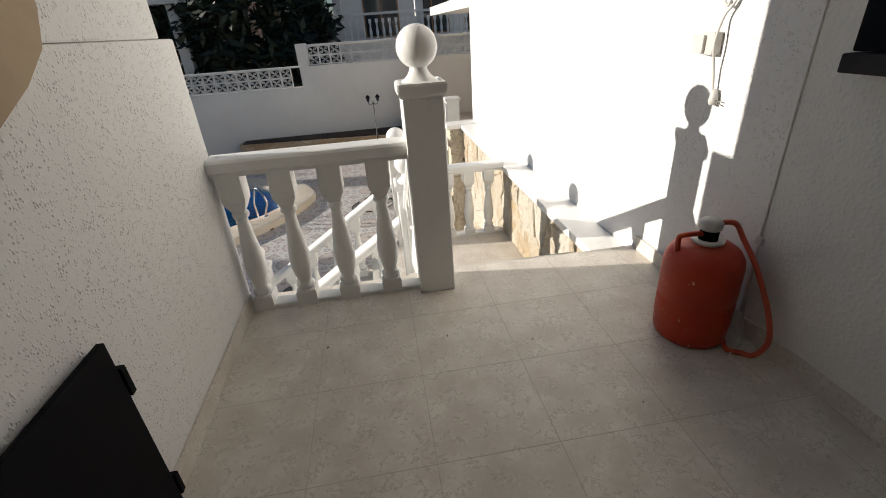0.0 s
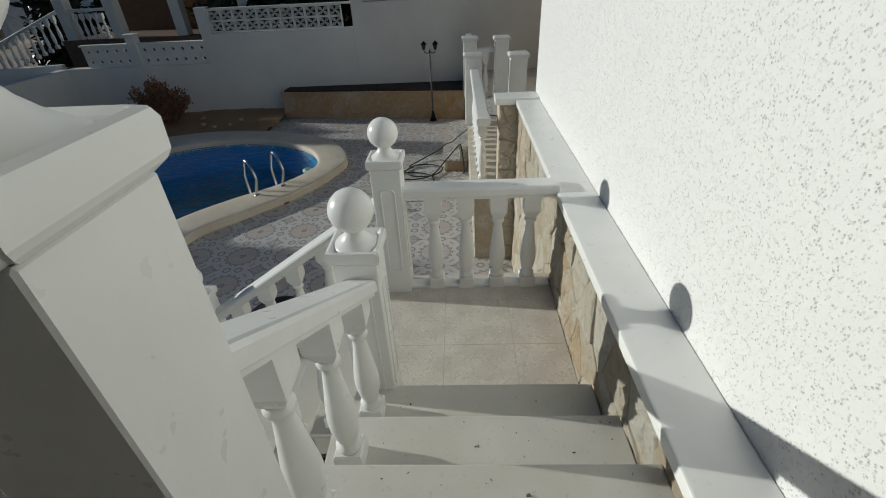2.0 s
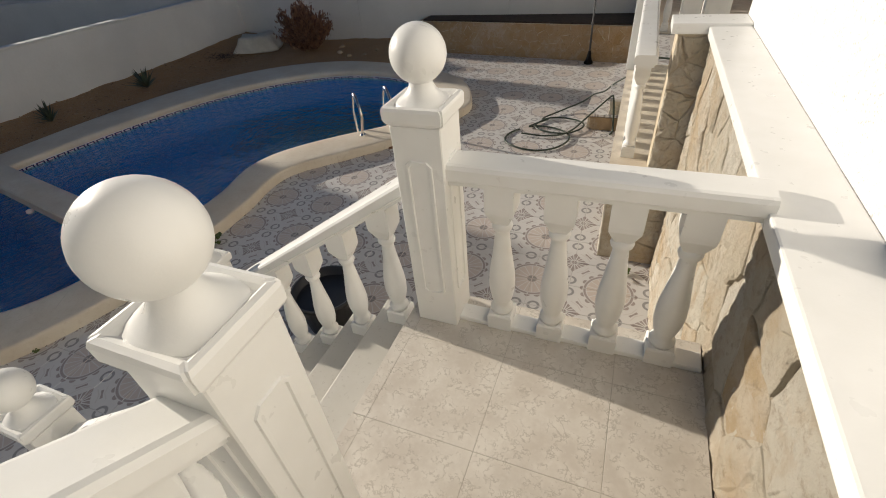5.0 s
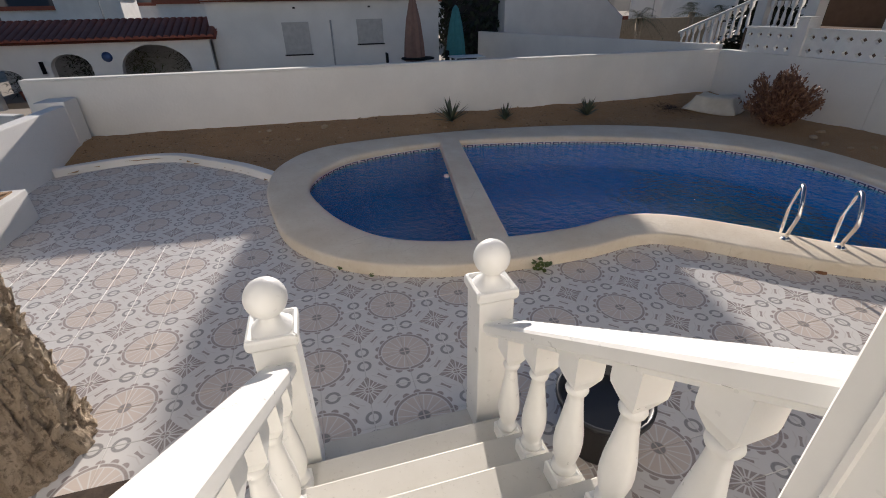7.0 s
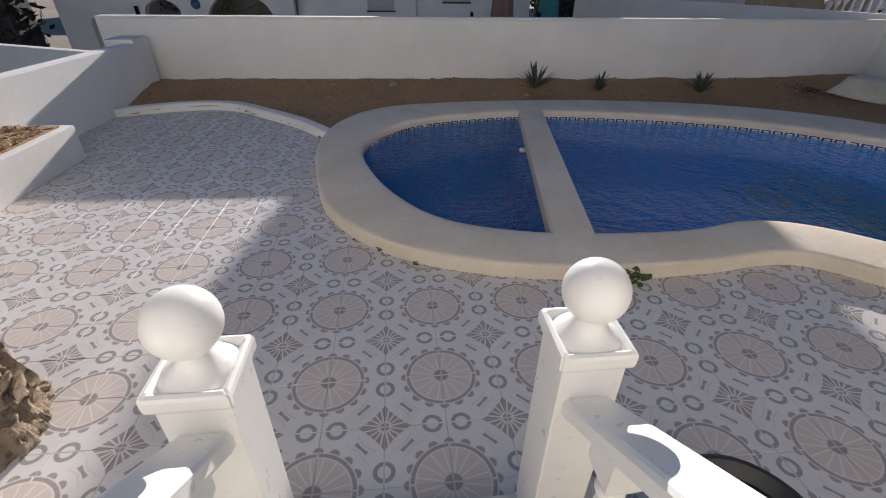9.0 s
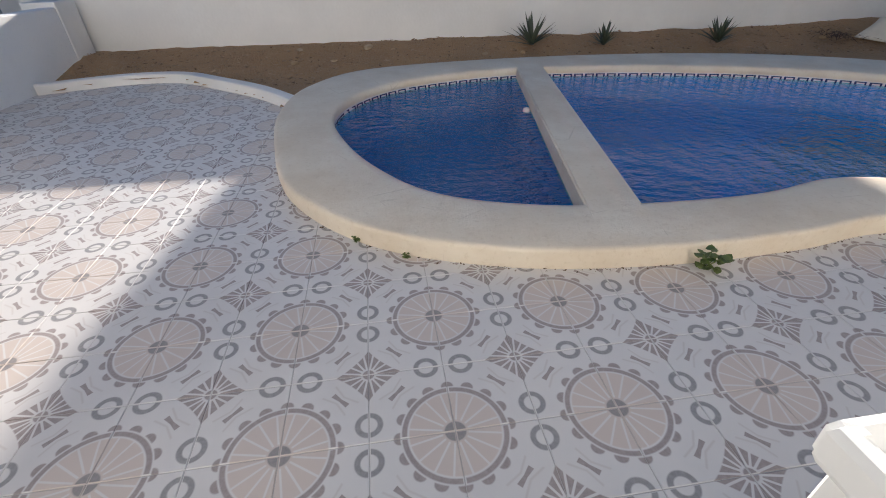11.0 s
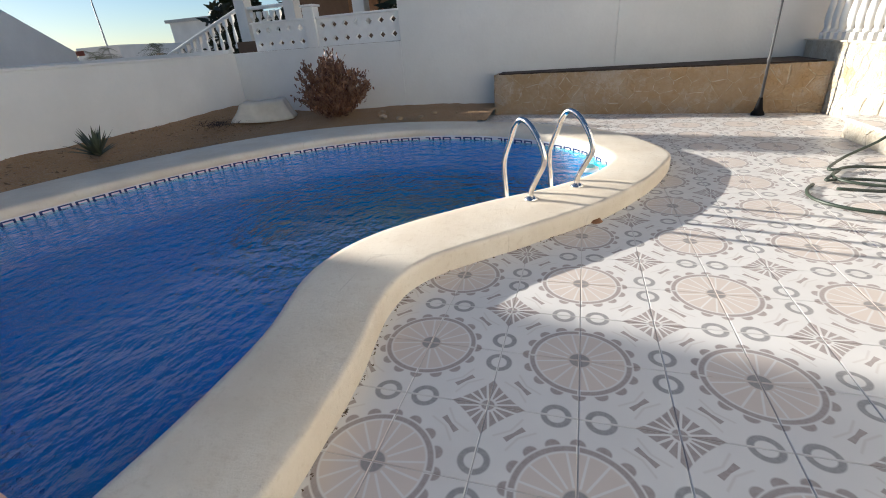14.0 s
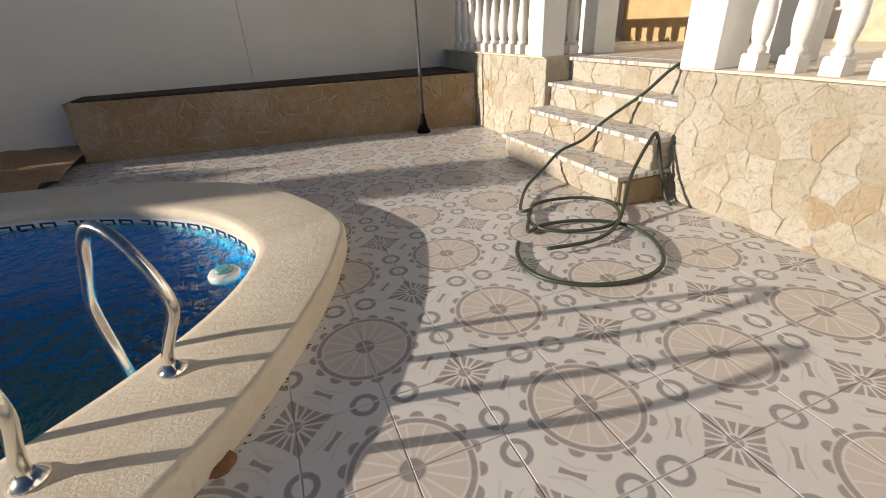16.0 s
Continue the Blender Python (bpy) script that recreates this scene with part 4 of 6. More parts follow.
structure("wall_porch", box_bm(7.2, 2.73, PORCH, 7.4, 9.72, 4.2), "wall", "white wall at the back of the porch")
structure("porch_roof", box_bm(4.9, 2.73, 3.6, 9.0, 9.72, 3.8), "wall", "white porch ceiling", "ceiling")
cabd = thing("dresser", "tan wooden dresser with open dark compartments on the porch", "cabinet", at=(6.6, 8.0, PORCH))
part("body", box_bm(-0.25, -0.9, 0, 0.25, 0.9, 0.55, 0.01), "tan", cabd)
part("back", box_bm(0.12, -0.9, 0.55, 0.25, 0.9, 1.6, 0.01), "wood", cabd)
for yy in (-0.9, -0.3, 0.28, 0.86):
    part("divider", box_bm(-0.25, yy, 0.55, 0.12, yy + 0.05, 1.6, 0.004), "tan", cabd)
part("top", box_bm(-0.26, -0.92, 1.602, 0.26, 0.92, 1.64, 0.006), "tan", cabd)
bn = thing("bench", "low tan stone bench against the porch wall", "bench", at=(6.9, 5.3, PORCH))
part("seat", box_bm(-0.28, -1.0, 0.40, 0.28, 1.0, 0.47, 0.015), "coping", bn)
part("base", box_bm(-0.22, -0.9, 0.0, 0.22, 0.9, 0.399, 0.01), "mortar", bn)

# ---- stone planter under the north wall ----
PLA, PLB = Vector((-0.88, 9.22)), Vector((3.80, 8.62))
pd = (PLB - PLA).normalized()
pn = Vector((-pd.y, pd.x))
q0, q1 = PLA + pn * 0.02, PLB + pn * 0.02
planter = structure("stone_planter", prism([tuple(q0), tuple(q1), (3.82, NY - 0.004), (-0.86, NY - 0.004)], -0.2, 0.655), "mortar", "long raised planter faced in brown sandstone", "planter")
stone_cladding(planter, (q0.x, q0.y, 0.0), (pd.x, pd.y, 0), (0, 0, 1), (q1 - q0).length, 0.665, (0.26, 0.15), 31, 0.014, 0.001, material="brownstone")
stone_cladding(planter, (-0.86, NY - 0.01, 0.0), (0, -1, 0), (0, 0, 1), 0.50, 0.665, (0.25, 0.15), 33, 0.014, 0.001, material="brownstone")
structure("planter_soil", prism([(-0.80, 9.28), (3.75, 8.74), (3.75, NY - 0.03), (-0.80, NY - 0.03)], 0.657, 0.68), "darksoil", "dry dark soil in the raised planter", "soil")

# ---- lamp post ----
lp = thing("street_lamp", "black iron garden lamp post with two small lanterns", "lamp post", at=(3.02, 8.58, 0.0))
part("base", lathe(bmesh.new(), [(0.085, 0), (0.085, 0.03), (0.06, 0.06), (0.045, 0.12), (0.03, 0.2), (0.022, 0.24)], 16), "black", lp)
part("pole", lathe(bmesh.new(), [(0.02, 0.2), (0.018, 0.7), (0.026, 0.71), (0.026, 0.74), (0.016, 0.76), (0.014, 1.62)], 12), "irongrey", lp, "dark grey painted pole")
for sx in (-1, 1):
    part("arm", tube(bmesh.new(), [(0, 0, 1.58), (sx * 0.06, 0, 1.54), (sx * 0.12, 0, 1.56), (sx * 0.13, 0, 1.62)], 0.009, 8), "black", lp)
    lant = bmesh.new()
    square_loft(lant, [(0.028, 1.62), (0.05, 1.73)])
    lan = part("lantern", lant, "glass", lp, "small glazed lantern")
    lan.location.x = sx * 0.13
    hat = part("hat", square_loft(bmesh.new(), [(0.066, 1.731), (0.03, 1.77), (0.008, 1.80)]), "black", lp)
    hat.location.x = sx * 0.13

# ---- pool ladder ----
la = thing("pool_ladder", "polished steel pool ladder with two arched handrails", "ladder", at=(0.285, 4.27, ZC))
go = Vector((-0.73, 0.69, 0)).normalized()
side = Vector((0.325, 0.345, 0))
for q in range(2):
    o = side * q
    bends = [(0, 0), (0.0, 0.07), (-0.06, 0.18), (-0.125, 0.29), (-0.125, 0.36), (-0.075, 0.45), (0.0, 0.53), (0.07, 0.57), (0.14, 0.57), (0.195, 0.515), (0.235, 0.43), (0.30, 0.30), (0.325, 0.22), (0.32, 0.12), (0.30, -0.02), (0.29, -0.2), (0.29, -0.95)]
    pts = spline([o + go * s_ + Vector((0, 0, z_)) for s_, z_ in bends], 5)
    part("handrail", tube(bmesh.new(), pts, 0.0205, 12), "steel", la)
    fl = part("flange", lathe(bmesh.new(), [(0.052, 0.003), (0.052, 0.012), (0.034, 0.022), (0.024, 0.034)], 18), "steel", la)
    fl.location = o
for z in (-0.42, -0.68, -0.90):
    a_, b_ = go * 0.29 + Vector((0, 0, z)), go * 0.29 + side + Vector((0, 0, z))
    part("tread", tube(bmesh.new(), [a_, b_], 0.03, 8), "steel", la)

# ---- garden hose ----
ho = thing("garden_hose", "dark green garden hose coiled loosely below the porch steps", "hose")
hp = []
for q in range(46):
    a = q / 46 * 2 * math.pi * 2.05 + 2.4
    if q < 22:
        cxh, cyh, rx, ry = 2.74, 4.92, 0.44, 0.40
    else:
        cxh, cyh, rx, ry = 2.98, 5.38, 0.34, 0.28
    hp.append((cxh + rx * math.cos(a) + 0.02 * math.sin(3 * a), cyh + ry * math.sin(a), 0.013 + 0.024 * (q / 46)))
hp += [(2.70, 5.62, 0.03), (2.95, 5.95, 0.05), (3.22, 6.10, 0.14), (3.36, 6.10, 0.255), (3.52, 6.03, 0.34), (3.64, 5.96, 0.475), (3.78, 5.88, 0.60), (3.88, 5.80, 0.70), (4.10, 5.66, 0.925), (4.5, 5.5, 0.925)]
part("hose", tube(bmesh.new(), spline(hp, 5), 0.0125, 8), "hose", ho)
h2 = [(2.50, 4.98, 0.045), (2.85, 4.97, 0.035), (3.15, 5.12, 0.05), (3.40, 5.33, 0.24), (3.63, 5.42, 0.465), (3.675, 5.41, 0.462), (3.71, 5.37, 0.25), (3.73, 5.30, 0.04), (3.70, 5.22, 0.014)]
part("hose_end", tube(bmesh.new(), spline(h2, 6), 0.0125, 8), "hose", ho)

# ---- gas bottle ----
gb = thing("gas_bottle", "scuffed orange butane bottle with a grey regulator, standing on tiles", "gas bottle", at=(4.285, -2.70, TOP))
part("body", lathe(bmesh.new(), [(0.13, 0), (0.142, 0.01), (0.148, 0.03), (0.148, 0.075), (0.152, 0.09), (0.152, 0.19), (0.148, 0.20), (0.152, 0.21), (0.152, 0.35), (0.147, 0.385), (0.13, 0.415), (0.10, 0.437), (0.055, 0.45), (0.03, 0.452)], 40), "orange", gb)
part("label_ring", lathe(bmesh.new(), [(0.058, 0.446), (0.064, 0.462), (0.045, 0.466), (0.03, 0.455)], 24), "whiteplastic", gb, "torn white paper collar")
part("valve", lathe(bmesh.new(), [(0.028, 0.45), (0.036, 0.458), (0.036, 0.50), (0.028, 0.505)], 18), "black", gb)
part("regulator", lathe(bmesh.new(), [(0.034, 0.502), (0.044, 0.508), (0.044, 0.535), (0.030, 0.548), (0.016, 0.552)], 20), "greyplastic", gb, "grey plastic regulator")
part("carry_handle", tube(bmesh.new(), spline([(-0.12, 0.01, 0.415), (-0.125, 0.01, 0.47), (-0.11, 0.01, 0.485), (-0.05, 0.0, 0.49), (-0.03, 0.0, 0.485)], 5), 0.011, 8), "orange", gb)
gh = thing("gas_hose", "orange rubber gas hose looping from the bottle to the wall", "hose", at=(4.285, -2.70, TOP))
part("hose", tube(bmesh.new(), spline([(0.035, 0.0, 0.525), (0.08, -0.03, 0.53), (0.125, -0.04, 0.46), (0.138, -0.12, 0.37), (0.14, -0.22, 0.23), (0.13, -0.27, 0.12), (0.12, -0.24, 0.03), (0.10, -0.20, 0.012), (0.06, -0.16, 0.012), (0.12, -0.06, 0.013)], 7), 0.011, 8), "orange_hose", gh)
part("hose_tail", tube(bmesh.new(), spline([(0.03, -0.20, 0.013), (0.12, -0.16, 0.02), (0.145, -0.12, 0.12), (0.15, -0.10, 0.30), (0.152, -0.09, 0.46)], 6), 0.004, 6), "greyplastic", gh, "thin grey tail")
part("clip", box_bm(0.144, -0.105, 0.455, 0.160, -0.075, 0.485, 0.003), "greyplastic", gh)

# ---- socket and cable on the wall ----
sk = thing("wall_socket", "grey weatherproof wall socket with a plug hanging on its cable", "socket", at=(WALLX, -2.25, 3.205))
part("box", box_bm(-0.045, -0.045, -0.045, -0.001, 0.035, 0.045, 0.006), "greyplastic", sk)
part("flap", box_bm(-0.06, 0.0, -0.038, -0.044, 0.075, 0.035, 0.006), "greyplastic", sk, "opened flap")
part("cable", tube(bmesh.new(), spline([(-0.012, -0.02, 0.42), (-0.03, -0.05, 0.26), (-0.02, -0.10, 0.17), (-0.03, -0.06, 0.10), (-0.05, -0.06, 0.0), (-0.03, -0.06, -0.1), (-0.02, -0.07, -0.2)], 6), 0.006, 6), "greyplastic", sk)
part("cable_twist", tube(bmesh.new(), spline([(-0.02, -0.02, 0.30), (-0.04, -0.10, 0.22), (-0.03, -0.07, 0.14), (-0.03, -0.03, 0.2), (-0.02, -0.06, 0.3)], 6), 0.006, 6), "greyplastic", sk)
part("plug", lathe(bmesh.new(), [(0.008, 0.02), (0.016, 0.0), (0.02, -0.03), (0.014, -0.045)], 12, (-0.02, -0.08, -0.20)), "greyplastic", sk)
part("prong", tube(bmesh.new(), [(-0.02, -0.10, -0.225), (-0.02, -0.125, -0.228)], 0.003, 6), "steel", sk)
part("prong", tube(bmesh.new(), [(-0.02, -0.10, -0.238), (-0.02, -0.125, -0.241)], 0.003, 6), "steel", sk)
wb_ = thing("wall_shutter", "dark window frame over a brown sill on the shaded wall", "window", at=(WALLX, -3.25, 3.20))
part("frame", box_bm(-0.05, -0.35, 0.0, -0.002, 0.35, 0.8, 0.006), "black", wb_)
part("sill", box_bm(-0.07, -0.36, -0.06, -0.002, 0.36, -0.004, 0.006), "dark", wb_)
structure("wall_cable", tube(bmesh.new(), [(WALLX - 0.004, -2.735, 3.9), (WALLX - 0.004, -2.728, 3.0), (WALLX - 0.004, -2.735, TOP + 0.09)], 0.006, 6), "wall", "painted-over cable running down the wall", "cable")

# ---- black folding panel on the terrace ----
bg = thing("metal_panel", "black sheet-metal shutter leaf with hinges, folded against the parapet", "shutter", at=(2.252, -3.13, TOP))
part("leaf", box_bm(0.0, -0.80, 0.012, 0.02, 0.0, 0.65, 0.004), "black", bg)
part("hinge", box_bm(0.0, 0.0, 0.47, 0.026, 0.022, 0.56, 0.003), "black", bg)
part("hinge", box_bm(0.0, 0.0, 0.06, 0.026, 0.022, 0.14, 0.003), "black", bg)

# ---- palm stump and its bed ----
tb = bmesh.new()
tn, th_ = 130, 110
rings = []
for j in range(th_ + 1):
    z = -0.05 + 2.15 * j / th_
    ring_ = []
    for i in range(tn):
        a = 2 * math.pi * i / tn
        q = Vector((math.cos(a), math.sin(a), z))
        wq = q + 0.10 * noise.noise_vector(q * 4.0)
        plate = noise.cell((wq.x * 5.0, wq.y * 5.0, wq.z * 4.0 + 1.5 * wq.x))
        flake = noise.cell((wq.x * 13.0 + 7, wq.y * 13.0, wq.z * 9.0))
        r = 0.335 + 0.10 * math.exp(-max(z, 0) * 5.0)
        r += 0.028 * (plate - 0.5) + 0.014 * (flake - 0.5) + 0.02 * noise.noise(q * 2.2) + 0.012 * noise.noise(q * 16)
        ring_.append(tb.verts.new((r * math.cos(a), r * math.sin(a), z)))
    rings.append(ring_)
for a, b in zip(rings, rings[1:]):
    for i in range(tn):
        tb.faces.new((a[i], a[(i + 1) % tn], b[(i + 1) % tn], b[i]))
tb.faces.new(rings[-1])
tr = thing("palm_stump", "thick ragged palm trunk, brown flaking fibrous bark", "tree trunk", at=(0.88, -2.50, 0.0))
part("trunk", tb, "bark", tr)
rng = random.Random(77)
for q in range(90):
    a, z = rng.uniform(0, 6.283), rng.uniform(0.05, 1.95)
    fb = bmesh.new()
    wd, hg = rng.uniform(0.03, 0.07), rng.uniform(0.05, 0.12)
    rr = 0.338 + 0.10 * math.exp(-z * 5.0)
    rows_ = []
    for v_ in range(4):
        t = v_ / 3
        half = wd * (1.0, 1.1, 0.8, 0.35)[v_] * rng.uniform(0.8, 1.1)
        rows_.append([((rr + 0.03 * t * t + d_) * math.cos(a + s_ * half / rr), (rr + 0.03 * t * t + d_) * math.sin(a + s_ * half / rr), z + hg * t) for s_ in (-1, 0, 1) for d_ in (0.008 * (s_ == 0),)])
    vv = [[fb.verts.new(p_) for p_ in row] for row in rows_]
    vi = [[fb.verts.new((p_[0] * 0.955, p_[1] * 0.955, p_[2])) for p_ in row] for row in rows_]
    for g, flip in ((vv, 1), (vi, 0)):
        for r0_, r1_ in zip(g, g[1:]):
            for c_ in (0, 1):
                fc = (r0_[c_], r0_[c_ + 1], r1_[c_ + 1], r1_[c_])
                fb.faces.new(fc if flip else fc[::-1])
    rim_o = vv[0] + [r_[2] for r_ in vv[1:]] + vv[3][1::-1] + [r_[0] for r_ in vv[2:0:-1]]
    rim_i = vi[0] + [r_[2] for r_ in vi[1:]] + vi[3][1::-1] + [r_[0] for r_ in vi[2:0:-1]]
    for c_ in range(len(rim_o)):
        d_ = (c_ + 1) % len(rim_o)
        fb.faces.new((rim_o[d_], rim_o[c_], rim_i[c_], rim_i[d_]))
    part("bark_flake", fb, "bark", tr)
structure("trunk_bed", box_bm(1.28, -2.9, -0.1, 2.24, -1.42, 0.012, 0.004), "darksoil", "dark bare soil square beside the palm stump", "soil")

# ---- pots under the stairs ----
pt = thing("plant_pot", "wide round black plastic tub beside the stairs", "tub", at=(1.80, 1.00, 0.0))
part("tub", lathe(bmesh.new(), [(0.20, 0.0), (0.21, 0.01), (0.262, 0.34), (0.285, 0.345), (0.285, 0.375), (0.262, 0.375), (0.25, 0.3)], 32), "potblack", pt)
part("soil", lathe(bmesh.new(), [(0.22, 0.10), (0.225, 0.13), (0.01, 0.14)], 24), "dark", pt)

# ---- chlorine float ----
cf = thing("pool_float", "round white and teal chlorine dispenser floating by the pool wall", "float", at=(0.72, 5.60, ZW))
part("ring", lathe(bmesh.new(), [(0.05, -0.03), (0.085, -0.02), (0.09, 0.02), (0.08, 0.035), (0.05, 0.038)], 24), "whiteplastic", cf)
part("cap", lathe(bmesh.new(), [(0.05, 0.038), (0.048, 0.055), (0.03, 0.06)], 20), plain("teal_plastic", (0.15, 0.42, 0.45), 0.4), cf)
wi = thing("wall_inlet", "small white water inlet on the divider's edge", "inlet", at=(-3.2, 1.48, 0.02))
part("body", lathe(bmesh.new(), [(0.04, -0.05), (0.045, -0.02), (0.04, 0.01), (0.02, 0.02)], 16), "whiteplastic", wi)

# ---- cleaner on the pool floor ----
pc = thing("pool_cleaner", "brown suction cleaner resting on the pool floor under water", "pool cleaner", at=(-2.55, 4.95, -1.80))
part("body", lathe(bmesh.new(), [(0.24, 0.0), (0.27, 0.03), (0.25, 0.09), (0.14, 0.17), (0.06, 0.20), (0.02, 0.205)], 24), "tan", pc)
# black ring paints the dark shadow round the body's foot
part("shadow_ring", lathe(bmesh.new(), [(0.26, 0.0), (0.33, 0.005), (0.33, 0.02), (0.26, 0.035)], 24), "black", pc, "dark ring in place of the shadow round it")
part("neck", tube(bmesh.new(), spline([(0, 0, 0.19), (0.03, 0, 0.28), (0.12, 0.04, 0.33), (0.24, 0.08, 0.30)], 5), 0.03, 8), "tan", pc)

# ---- white planter box ----
wp = thing("planter_box", "white rendered planter box filled with brown stones", "planter", at=(-2.5, -4.62, 0.0))
po = box_bm(-0.85, -0.5, -0.05, 0.85, 0.46, 0.42, 0.015)
part("box", po, "wall", wp)
part("soil", box_bm(-0.75, -0.42, 0.421, 0.75, 0.36, 0.44), "soil", wp)
part("step", box_bm(0.853, -0.5, -0.05, 1.05, 0.42, 0.20, 0.012), "wall", wp)

# ---- plants ----


def blade(bm, base, direction, length, width, droop=0.15, segs=4, fold=0.25):
    d = Vector(direction).normalized()
    s = d.cross(Vector((0, 0, 1)))
    s = s.normalized() if s.length > 1e-3 else Vector((1, 0, 0))
    prev = None
    for i in range(segs + 1):
        t = i / segs
        p = Vector(base) + d * (length * t) - Vector((0, 0, droop * length * t * t))
        w = width * (1 - t) ** 0.8 * (0.6 + 0.8 * t if t < 0.5 else 1.0)
        up = s.cross(d) * (-fold * w)
        row = [bm.verts.new(p - s * w), bm.verts.new(p + up), bm.verts.new(p + s * w)]
        if prev:
            bm.faces.new((prev[0], prev[1], row[1], row[0]))
            bm.faces.new((prev[1], prev[2], row[2], row[1]))
        prev = row


def agave(x, y, z, r, label, seed):
    rng = random.Random(seed)
    bm = bmesh.new()
    for i in range(34):
        a = rng.uniform(0, 2 * math.pi)
        e = rng.uniform(0.25, 1.35)
        blade(bm, (0, 0, 0), (math.cos(a) * math.cos(e), math.sin(a) * math.cos(e), math.sin(e)), r * rng.uniform(0.75, 1.1), r * 0.09, 0.1)
    th = thing("agave", label, "plant", "small agaves in the bed", at=(x, y, z))
    part("leaves", bm, "agave", th)
    return th


agave(-6.1, 2.45, 0.20, 0.56, "spiky grey-green agave in dry soil by the wall", 1)
agave(-5.95, 3.65, 0.17, 0.40, "small spiky agave in dry soil", 2)
agave(-5.70, 5.55, 0.17, 0.46, "dense spiky agave in dry soil", 3)

sh = thing("shrub", "dry brown-leaved shrub beside the garden wall", "shrub", at=(-3.75, 8.75, 0.12))
rng = random.Random(8)
twigs, leaves = bmesh.new(), bmesh.new()
for i in range(120):
    a = rng.uniform(0, 2 * math.pi)
    e = math.acos(rng.uniform(0.02, 0.97))
    L = rng.uniform(0.65, 1.0) * (0.66 + 0.26 * math.sin(e))
    d = Vector((math.cos(a) * math.cos(e), math.sin(a) * math.cos(e), math.sin(e)))
    tube(twigs, [d * L * t + Vector((0, 0, 0.15 * t * t)) for t in (0, 0.35, 0.7, 1.0)], 0.005, 4)
    for q in range(66):
        t = rng.uniform(0.25, 1.04)
        p = d * L * t + Vector((0, 0, 0.15 * t * t)) + Vector((rng.gauss(0, .035), rng.gauss(0, .035), rng.gauss(0, .03)))
        s = rng.uniform(0.03, 0.06)
        n1 = (d * 0.6 + Vector((rng.gauss(0, .6), rng.gauss(0, .6), 0.5 + rng.gauss(0, .4)))).normalized()
        n2 = n1.cross(Vector((rng.gauss(0, 1), rng.gauss(0, 1), rng.gauss(0, 1)))).normalized()
        up_ = n1.cross(n2) * s * 0.25
        leaves.faces.new([leaves.verts.new(p_) for p_ in (p - n1 * s, p + n2 * s * 0.34 + up_, p + n2 * s * 0.30 + n1 * s * 0.6 + up_, p + n1 * s, p - n2 * s * 0.30 + n1 * s * 0.6 + up_, p - n2 * s * 0.34 + up_)])
part("branch_work", twigs, "wood", sh)
part("leaves", leaves, "dryleaf", sh)


def weed(x, y, z, s, label, seed):
    rng = random.Random(seed)
    lf, stm = bmesh.new(), bmesh.new()
    for i in range(9):
        a, e = rng.uniform(0, 6.3), rng.uniform(0.5, 1.4)
        d = Vector((math.cos(a) * math.cos(e), math.sin(a) * math.cos(e), math.sin(e)))
        tip = d * s * rng.uniform(0.5, 1.0)
        tube(stm, [(0, 0, 0), tip * 0.5 + Vector((0, 0, .01)), tip], 0.003, 4)
        for q in range(4):
            p = tip * rng.uniform(0.55, 1.05)
            b = rng.uniform(0, 6.3)
            w = s * rng.uniform(0.16, 0.28)
            n1 = Vector((math.cos(b), math.sin(b), rng.uniform(-.2, .3))).normalized()
            n2 = n1.cross(Vector((0, 0, 1))).normalized()
            ring_ = [lf.verts.new(p + n1 * w * (math.cos(t) + 1) * 0.6 + n2 * w * 0.5 * math.sin(t) * (1.25 + 0.3 * math.cos(3 * t)) + Vector((0, 0, 0.15 * w * math.cos(2 * t)))) for t in (0, .8, 1.6, 2.4, 3.1, 3.9, 4.7, 5.5)]
            lf.faces.new(ring_)
    th = thing("weed", label, "weed", "weeds in the patio joints", at=(x, y, z))
    part("stems", stm, "greenleaf", th)
    part("leaves", lf, "greenleaf", th)


weed(-0.135, 1.58, 0.0, 0.17, "green leafy weed growing at the pool rim's foot", 4)
weed(4.06, 2.25, 0.0, 0.10, "small green weed in a joint of the patio tiles", 9)
weed(-0.76, -0.40, 0.0, 0.05, "tiny green weed in the joint at the pool rim", 5)
weed(-0.53, -0.10, 0.0, 0.045, "tiny green weed in the joint at the pool rim", 6)

# crumbs and dry leaves along the pool rim's foot and on the steps
rng = random.Random(99)
cbm = bmesh.new()


def crumb_at(bm, x, y, z, s):
    ps_ = [Vector((rng.gauss(0, s), rng.gauss(0, s), abs(rng.gauss(0, s * 0.5)))) for _ in range(5)]
    vs_ = [bm.verts.new(Vector((x, y, z)) + p_) for p_ in ps_]
    for a_, b_, c_ in ((0, 1, 2), (0, 2, 3), (0, 3, 4), (1, 2, 4)):
        bm.faces.new((vs_[a_], vs_[b_], vs_[c_]))


for i in range(420):
    q = rng.randrange(0, 75)
    t = rng.random()
    a_, b_ = Vector(out[q]), Vector(out[(q + 1) % len(out)])
    p_ = a_ + (b_ - a_) * t
    d_ = (b_ - a_).normalized()
    o_ = Vector((d_.y, -d_.x)) * abs(rng.gauss(0.004, 0.012))
    if p_.x > -2.5:
        crumb_at(cbm, p_.x + o_.x, p_.y + o_.y, 0.002, rng.uniform(0.002, 0.007))
for i in range(60):
    k_ = rng.randrange(1, 4)
    crumb_at(cbm, rng.uniform(3.3, 4.3), rng.uniform(ys[k_ - 1] + 0.02, ys[k_]), UP[k_][1] + 0.001, rng.uniform(0.002, 0.005))
